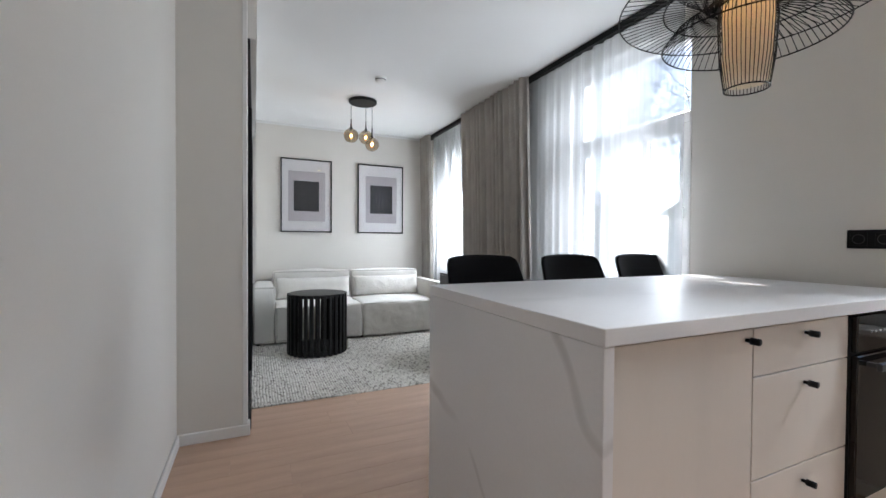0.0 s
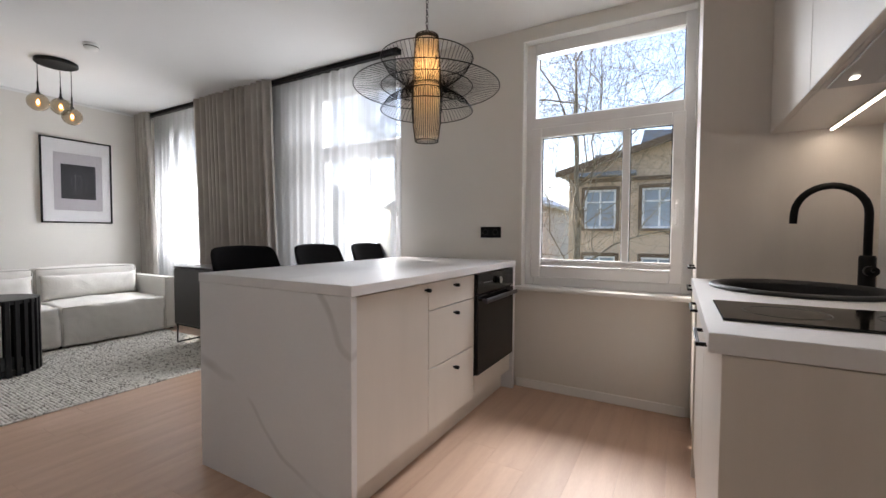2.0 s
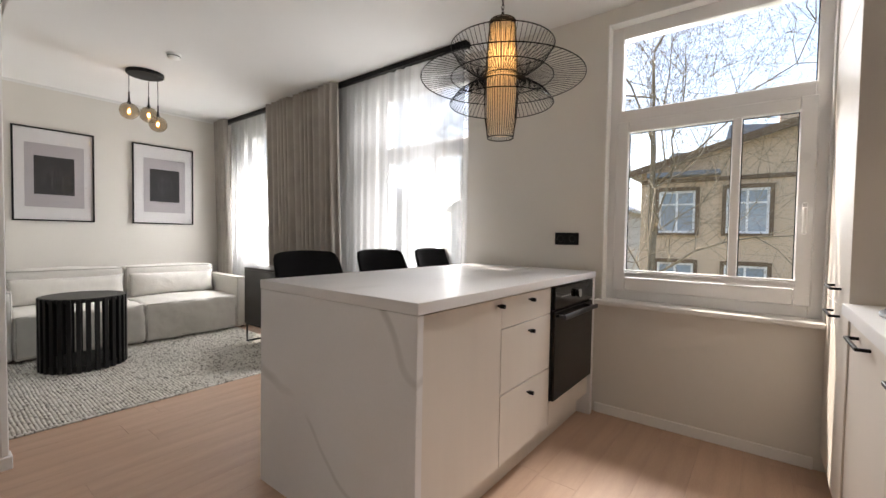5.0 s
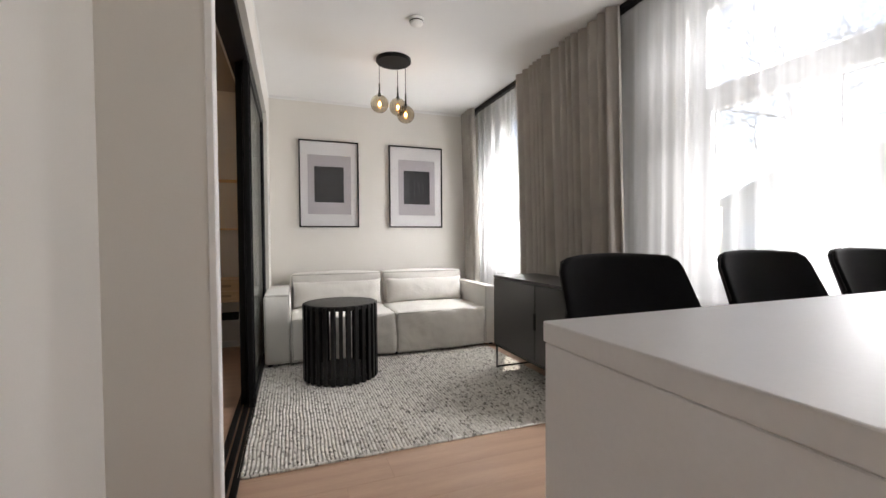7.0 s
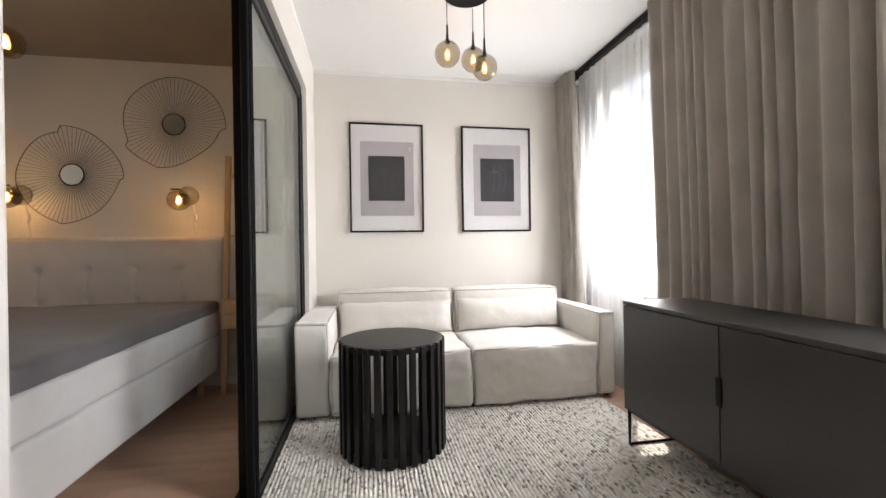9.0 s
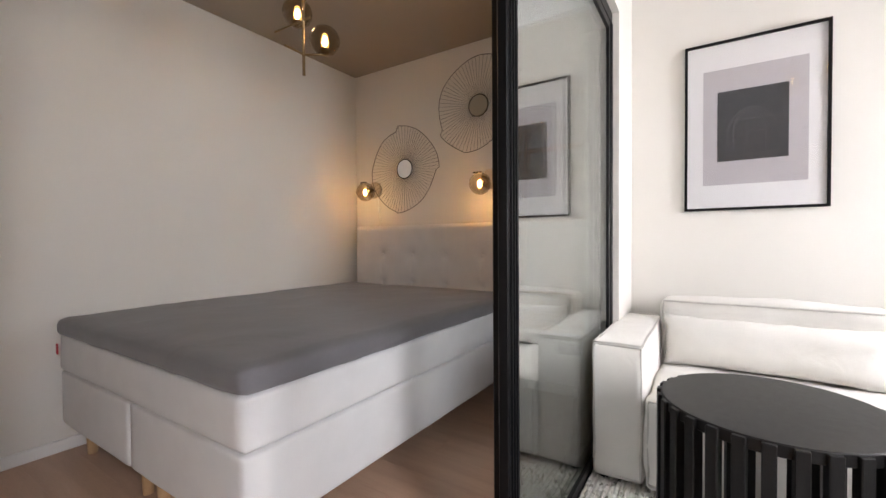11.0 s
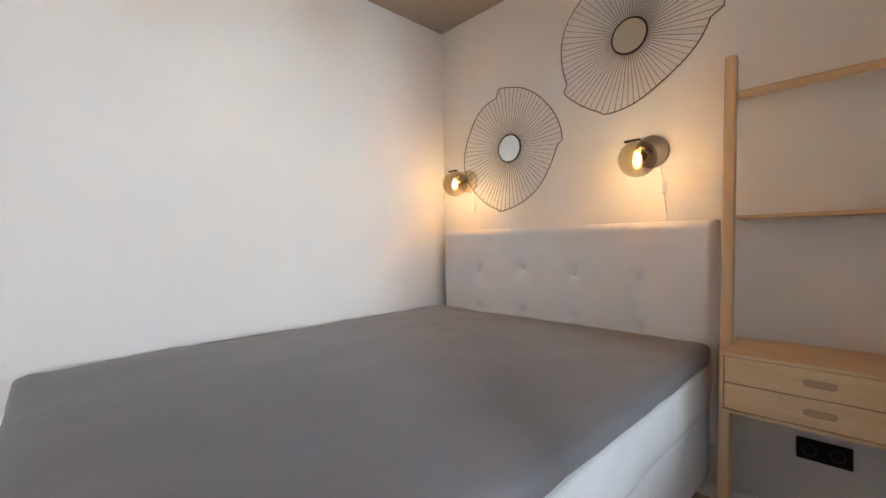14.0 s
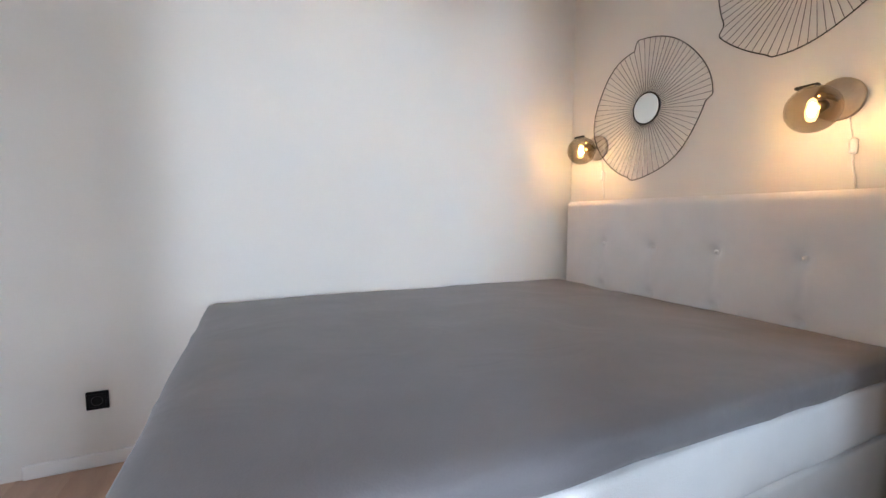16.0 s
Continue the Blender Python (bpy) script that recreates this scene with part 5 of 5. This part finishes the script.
def ladder_desk():
    x0, x1 = -0.686, -0.14
    d = thing("ladder_desk", (-0.4, 5.8, 0.0), "oak ladder shelf with a two-drawer box beside the bed", "ladder shelf")
    for x in (x0 + 0.018, x1 - 0.018):
        bm = bmesh.new()
        a, b = (5.756, 0.0), (5.946, 1.822)
        hw = 0.019
        q = []
        for (y, z) in (a, b):
            q.append([bm.verts.new((x + sx * hw, y + sy * 0.022, z)) for sx, sy in ((-1, -1), (1, -1), (1, 1), (-1, 1))])
        for k in range(4):
            bm.faces.new((q[0][k], q[0][(k + 1) % 4], q[1][(k + 1) % 4], q[1][k]))
        bm.faces.new(q[0][::-1]), bm.faces.new(q[1])
        bmesh.ops.recalc_face_normals(bm, faces=bm.faces)
        bmesh.ops.bevel(bm, geom=bm.edges[:], offset=0.006, segments=2, affect="EDGES", profile=0.5)
        part("upright", bm, M_OAK, d)
    part("rung", box(x0 + 0.038, x1 - 0.038, 5.918, 5.945, 1.646, 1.677, 0.007), M_OAK_X, d)
    part("shelf", box(x0 + 0.038, x1 - 0.038, 5.874, 6.013, 1.181, 1.195, 0.003), M_OAK_X, d, "thin oak shelf")
    for name, q in (("bottom_board", (x0 + 0.022, x1 - 0.022, 5.699, 6.003, 0.494, 0.506)), ("top_board", (x0 + 0.022, x1 - 0.022, 5.699, 6.003, 0.695, 0.708)), ("side_board", (x0 + 0.022, x0 + 0.034, 5.699, 6.003, 0.507, 0.694)),
                    ("side_board", (x1 - 0.034, x1 - 0.022, 5.699, 6.003, 0.507, 0.694)), ("back_board", (x0 + 0.0345, x1 - 0.0345, 5.987, 6.003, 0.507, 0.694))):
        part(name, box(*q, 0.002), M_OAK_X, d)
    cx = (x0 + x1) / 2
    for z0, z1 in ((0.5085, 0.599), (0.602, 0.693)):
        f = part("drawer", box(x0 + 0.036, x1 - 0.036, 5.702, 5.962, z0, z1, 0.002), M_OAK_X, d, "oak drawer front")
        zc = (z0 + z1) / 2
        slot = bmesh.new()
        ring = [(cx + 0.016 + 0.030 * sx + 0.010 * math.cos(t), 5.7015, zc + 0.010 * math.sin(t)) for sx, ts in ((1, (-90, -45, 0, 45, 90)), (-1, (90, 135, 180, 225, 270))) for t in [radians(q) for q in ts]]
        tube(ring, 0.0016, slot, 5, True)
        fv = [slot.verts.new((p[0], 5.7008, p[2])) for p in ring]
        slot.faces.new(fv)
        # flat face on the drawer; the slot's inner shade is put into its colour
        part("finger_slot", slot, mat("shaded_oak_slot", (0.42, 0.28, 0.155), 0.7), f, "finger slot with its shade painted on")


ladder_desk()


def bedroom_lamp():
    cx, cy = -1.266, 4.55
    p = thing("branching_ceiling_lamp", (cx, cy, CEIL_B), "brass branching ceiling lamp with smoked glass globes, lit", "ceiling lamp")
    part("canopy", lathe([(0.06, 0), (0.06, -0.02), (0.0, -0.024)], (cx, cy, CEIL_B - 0.0005), 32), M_BRASS, p, "", True)
    part("stem", tube([(cx, cy, CEIL_B - 0.02), (cx, cy, 1.861)], 0.007, seg=10), M_BRASS, p, "", True)
    for at, z in (((-1.348, 4.581, 2.198), 2.125), ((-1.197, 4.622, 2.038), 1.961), ((-1.127, 4.458, 2.254), 2.172)):
        part("arm", tube([(cx, cy, z), (at[0], at[1], z + 0.01), (at[0], at[1], at[2] - 0.05)], 0.006, seg=8), M_BRASS, p, "", True)
        part("cup", lathe([(0.012, -0.070), (0.024, -0.062), (0.024, -0.040)], at, 18), M_BRASS, p)
        g = part("globe", ball(at, 0.072, seg=32), M_SMOKE, p, "smoked glass globe", True)
        part("bulb_glass", bulb_shape(at, 1.3), M_HALO, g, "bulb glass glowing with the filament's halo", True)
        part("bulb_filament", bulb_shape(at, 0.8), M_BULB, g, "glowing filament", True)
        lamp("bedroom_bulb_light", "POINT", Matrix.Translation(at), 0.75, (1.0, 0.80, 0.62), radius=0.0145)
    part("cross_bar", tube([(cx - 0.22, cy, 2.131), (cx + 0.05, cy, 2.125)], 0.005, seg=8), M_BRASS, p)
    part("cross_bar", tube([(cx, cy, 1.961), (cx + 0.02, cy - 0.12, 1.955)], 0.005, seg=8), M_BRASS, p)


bedroom_lamp()

# ceiling downlights over the hall and kitchen
for x, y in ((-1.5, -0.9), (-1.5, 0.3), (-0.75, -0.9), (-0.75, 0.3)):
    dl = thing("ceiling_downlight", (x, y, CEIL), "small round white ceiling downlight, lit", "downlight", "hall downlights")
    part("bezel", lathe([(0.045, 0.0), (0.045, -0.006), (0.034, -0.008), (0.032, -0.003)], (x, y, CEIL - 0.0005), 28, cap=False), M_WHITE_PLASTIC, dl)
    part("lens", lathe([(0.032, -0.003), (0.0, -0.003)], (x, y, CEIL - 0.0005), 28, cap=False), glow("downlight_lens", (1.0, 0.85, 0.66), 3.0), dl)
    lamp("downlight_light", "SPOT", look((x, y, CEIL - 0.012), (x, y, 0)), 3.6, (1.0, 0.90, 0.78), radius=0.03, spot=radians(120))

# ---------------------------------------------------------------- outside
GZ = -4.2
M_GRASS = mat("dry_winter_lawn", (0.16, 0.15, 0.07), 0.95, var=0.2, scale=0.5, bump=0.4, fine=20)
solo("ground", box(3.2, 1500, -1500, 1500, GZ - 0.3, GZ, 0), M_GRASS, "dry winter lawn around the houses", "ground", "structure")
M_BRICK = mat("yellow_brick", (0.36, 0.235, 0.095), 0.9, var=0.12, scale=1.2, bump=0.3, fine=30)
_n, _l = M_BRICK.node_tree.nodes, M_BRICK.node_tree.links
_b, _tc, _mp = _n.new("ShaderNodeTexBrick"), _n.new("ShaderNodeTexCoord"), _n.new("ShaderNodeMapping")
_mp.inputs["Rotation"].default_value = (radians(90), 0, radians(90))
_b.inputs["Scale"].default_value = 4.5
_b.inputs["Color1"].default_value, _b.inputs["Color2"].default_value, _b.inputs["Mortar"].default_value = (0.82, 0.49, 0.27, 1), (0.72, 0.42, 0.225, 1), (0.62, 0.46, 0.32, 1)
_l.new(_tc.outputs["Object"], _mp.inputs[0]), _l.new(_mp.outputs[0], _b.inputs["Vector"]), _l.new(_b.outputs[0], _n["Principled BSDF"].inputs["Base Color"])
M_ROOF = mat("grey_metal_roof", (0.20, 0.22, 0.25), 0.45, 0.4, var=0.08, scale=1, bump=0.1)
M_DARKTRIM = mat("brown_wood_trim", (0.15, 0.095, 0.055), 0.8, var=0.1, scale=3)
M_FAR_GLASS = mat("far_window_glass", (0.30, 0.36, 0.42), 0.08, var=0.1, scale=1.0, bump=0.0)


def far_window(parent, x, y, z, w, h):
    """A window in a wall that faces the flat."""
    f = bmesh.new()
    t = 0.09
    for q in ((y - w / 2, y - w / 2 + t, z, z + h), (y + w / 2 - t, y + w / 2, z, z + h), (y - w / 2 + t, y + w / 2 - t, z, z + t), (y - w / 2 + t, y + w / 2 - t, z + h - t, z + h), (y - 0.04, y + 0.04, z + t, z + h - t), (y - w / 2 + t, y - 0.04, z + h * 0.66, z + h * 0.66 + 0.07), (y + 0.04, y + w / 2 - t, z + h * 0.66, z + h * 0.66 + 0.07)):
        box(x - 0.06, x + 0.02, *q, 0, f)
    win = part("window", f, M_PVC, parent, "white framed window")
    part("pane", box(x - 0.01, x + 0.0, y - w / 2 + t, y + w / 2 - t, z + t, z + h - t, 0), M_FAR_GLASS, win)
    s = bmesh.new()
    box(x - 0.10, x + 0.02, y - w / 2 - 0.14, y - w / 2, z - 0.1, z + h + 0.14, 0, s), box(x - 0.10, x + 0.02, y + w / 2, y + w / 2 + 0.14, z - 0.1, z + h + 0.14, 0, s)
    box(x - 0.12, x + 0.02, y - w / 2, y + w / 2, z + h, z + h + 0.16, 0, s), box(x - 0.16, x + 0.02, y - w / 2 - 0.1, y + w / 2 + 0.1, z - 0.1, z, 0, s)
    part("surround", s, M_DARKTRIM, win, "brown window surround")


def prism(x0, x1, pts, bm=None):
    """A slab between x0 and x1 with an outline of (y, z) points."""
    out = bm or bmesh.new()
    a, b = [out.verts.new((x0, y, z)) for y, z in pts], [out.verts.new((x1, y, z)) for y, z in pts]
    out.faces.new(a[::-1]), out.faces.new(b)
    for k in range(len(pts)):
        q = (k + 1) % len(pts)
        out.faces.new((a[k], a[q], b[q], b[k]))
    bmesh.ops.recalc_face_normals(out, faces=out.faces)
    return out


HX = 19.5
house = thing("brick_house", (HX + 4, 0, GZ), "yellow brick house with white windows and a grey metal roof", "house", "houses outside")
yl, yr, eave, ridge, ymid = 4.6, -14.6, 4.1, 6.5, -5.0
part("wall", prism(HX, HX + 9, [(yl, GZ), (yl, eave), (ymid, ridge), (yr, eave), (yr, GZ)]), M_BRICK, house, "yellow brick gable wall")
rf = prism(HX - 0.45, HX + 9.4, [(yl + 0.5, eave - 0.25), (yl + 0.5, eave - 0.08), (ymid, ridge + 0.22), (ymid, ridge + 0.02)])
prism(HX - 0.45, HX + 9.4, [(yr - 0.5, eave - 0.25), (yr - 0.5, eave - 0.08), (ymid, ridge + 0.22), (ymid, ridge + 0.02)], rf)
part("roof", rf, M_ROOF, house, "grey metal roof")
vb = bmesh.new()
prism(HX - 0.5, HX - 0.44, [(yl + 0.52, eave - 0.34), (yl + 0.52, eave - 0.06), (ymid, ridge + 0.25), (ymid, ridge - 0.03)], vb)
part("verge_board", vb, M_DARKTRIM, house, "brown verge board")
part("string_course", box(HX - 0.1, HX, yr, yl, 3.50, 3.66, 0.01), M_DARKTRIM, house)
part("rear_roof", prism(HX + 3.0, HX + 8.5, [(4.4, 4.2), (3.95, 5.3), (2.5, 5.3), (2.0, 4.2)]), M_ROOF, house)
part("rear_roof", prism(HX + 3.0, HX + 8.5, [(1.95, 5.0), (1.65, 6.35), (-0.35, 6.15), (-0.6, 5.0)]), M_ROOF, house)
part("cornice", box(HX - 0.55, HX, 1.7, 4.3, 3.72, 3.90, 0.02), M_ROOF, house, "grey metal cornice over the windows")
part("chimney", box(HX + 2.0, HX + 2.8, -0.9, -0.1, 4.9, 6.6, 0.02), M_BRICK, house)
for z, h in ((1.4, 1.75), (-1.75, 1.9)):
    for y in (3.2, 0.8, -1.8, -4.6, -7.5):
        far_window(house, HX, y, z, 1.35, h)
wing = thing("far_house", (30, 16, GZ), "pale rendered house with a grey roof, far off", "house", "houses outside")
M_RENDER = mat("pale_render", (0.50, 0.47, 0.42), 0.9, var=0.05, scale=0.6, bump=0.1)
part("wall", prism(26, 36, [(20, GZ), (20, 3.2), (14, 5.8), (8.2, 3.2), (8.2, GZ)]), M_RENDER, wing)
part("roof", prism(25.6, 36.4, [(20.4, 3.0), (20.4, 3.2), (14, 6.1), (7.8, 3.2), (7.8, 3.0), (14, 5.85)]), M_ROOF, wing)
for y in (10, 12.8, 15.6, 18.2):
    for z in (0.4, -2.9):
        far_window(wing, 26, y, z, 1.2, 1.7)
wing2 = thing("far_house", (26, 34, GZ), "pale rendered house beyond the trees", "house", "houses outside")
part("wall", prism(20, 32, [(42, GZ), (42, 4.2), (27, 4.2), (27, GZ)]), M_RENDER, wing2)
part("roof", prism(19.6, 32.4, [(42.4, 4.2), (34.5, 7.2), (26.6, 4.2)]), M_ROOF, wing2)
for y in (29, 32, 35, 38):
    for z in (1.0, -2.5):
        far_window(wing2, 20, y, z, 1.2, 1.7)


def tree(base, height, seed, r0, label, lean=(0.0, 0.0)):
    rg = random.Random(seed)
    t = thing("bare_tree", base, label, "tree", "trees outside")
    trunk, twigs = bmesh.new(), bmesh.new()
    def grow(p, d, length, r, depth, bm):
        pts, q, dd = [p], p.copy(), d.copy()
        n = (9, 7, 6, 5, 4, 4)[depth]
        wob = 0.03 if depth == 0 else 0.24
        for k in range(n):
            dd = (dd + Vector((rg.gauss(0, wob), rg.gauss(0, wob), rg.gauss(0.03, wob * 0.8)))).normalized()
            q = q + dd * length / n
            pts.append(q.copy())
        tube(pts, r, bm, (9, 6, 5, 4, 3, 3)[depth], r_end=r * (0.16 if depth == 0 else 0.3))
        if depth >= 5:
            return
        for k in range((13, 7, 5, 4, 3)[depth]):
            i = (3, 4, 4, 5, 5, 5, 6, 6, 6, 7, 7, 8, 9)[k] if depth == 0 else rg.randint(1, n)
            along = (pts[i] - pts[i - 1]).normalized()
            axis = along.orthogonal().normalized()
            axis.rotate(Matrix.Rotation(rg.uniform(0, math.tau), 3, along))
            nd = (along * rg.uniform(0.35, 0.9) + axis * rg.uniform(0.55, 1.0) + Vector((0, 0, 0.08))).normalized()
            grow(pts[i], nd, length * (rg.uniform(0.40, 0.58) if depth == 0 else rg.uniform(0.45, 0.72)), max(0.0035, r * (rg.uniform(0.12, 0.22) if depth == 0 else rg.uniform(0.34, 0.5))), depth + 1, trunk if depth + 1 < 2 else twigs)
    grow(Vector(base), Vector((lean[0], lean[1], 1)).normalized(), height * 0.86, r0, 0, trunk)
    part("trunk", trunk, M_BARK, t, "", True)
    tagged(part("branches", twigs, M_BARK, t, "bare branches"), kind="stuff")


M_BARK = mat("grey_brown_bark", (0.24, 0.19, 0.125), 0.95, var=0.25, scale=6, bump=0.6, fine=40)
tree((11.2, 2.85, GZ), 11.5, 11, 0.14, "bare winter tree with spreading limbs on the lawn", (0.0, -0.10))
tree((13.5, 8.5, GZ), 11.0, 5, 0.17, "bare winter tree on the lawn")
tree((12.0, 15.0, GZ), 12.0, 8, 0.18, "bare winter tree on the lawn")

# ---------------------------------------------------------------- the plank floor: sub-floor and single boards
floor = solo("floor", box(XH, XE, -2.2, YN, -0.05, -0.010, 0), mat("dark_floor_joint", (0.36, 0.25, 0.175), 0.8), "pale oak plank floor", "floor", "structure")
PW, PL = 0.192, 1.285
rng = random.Random(4)
plank_meshes = {}
y = -2.2
while y < YN - 0.01:
    w = min(PW, YN - y)
    x = XH - rng.random() * PL
    while x < XE - 0.01:
        a, b = max(x, XH), min(x + PL, XE)
        if b - a > 0.02:
            key = (round(b - a, 3), round(w, 3))
            if key not in plank_meshes:
                bm = box(-(b - a) / 2 + 0.0002, (b - a) / 2 - 0.0002, -w / 2 + 0.0002, w / 2 - 0.0002, -0.0098, 0.0, 0.0004)
                me = bpy.data.meshes.new("plank")
                bm.to_mesh(me)
                bm.free()
                me.materials.append(M_OAK_FLOOR)
                plank_meshes[key] = me
            p = new("plank", plank_meshes[key])
            p.parent = floor
            p.location = ((a + b) / 2, y + w / 2, 0)
        x += PL
    y += PW
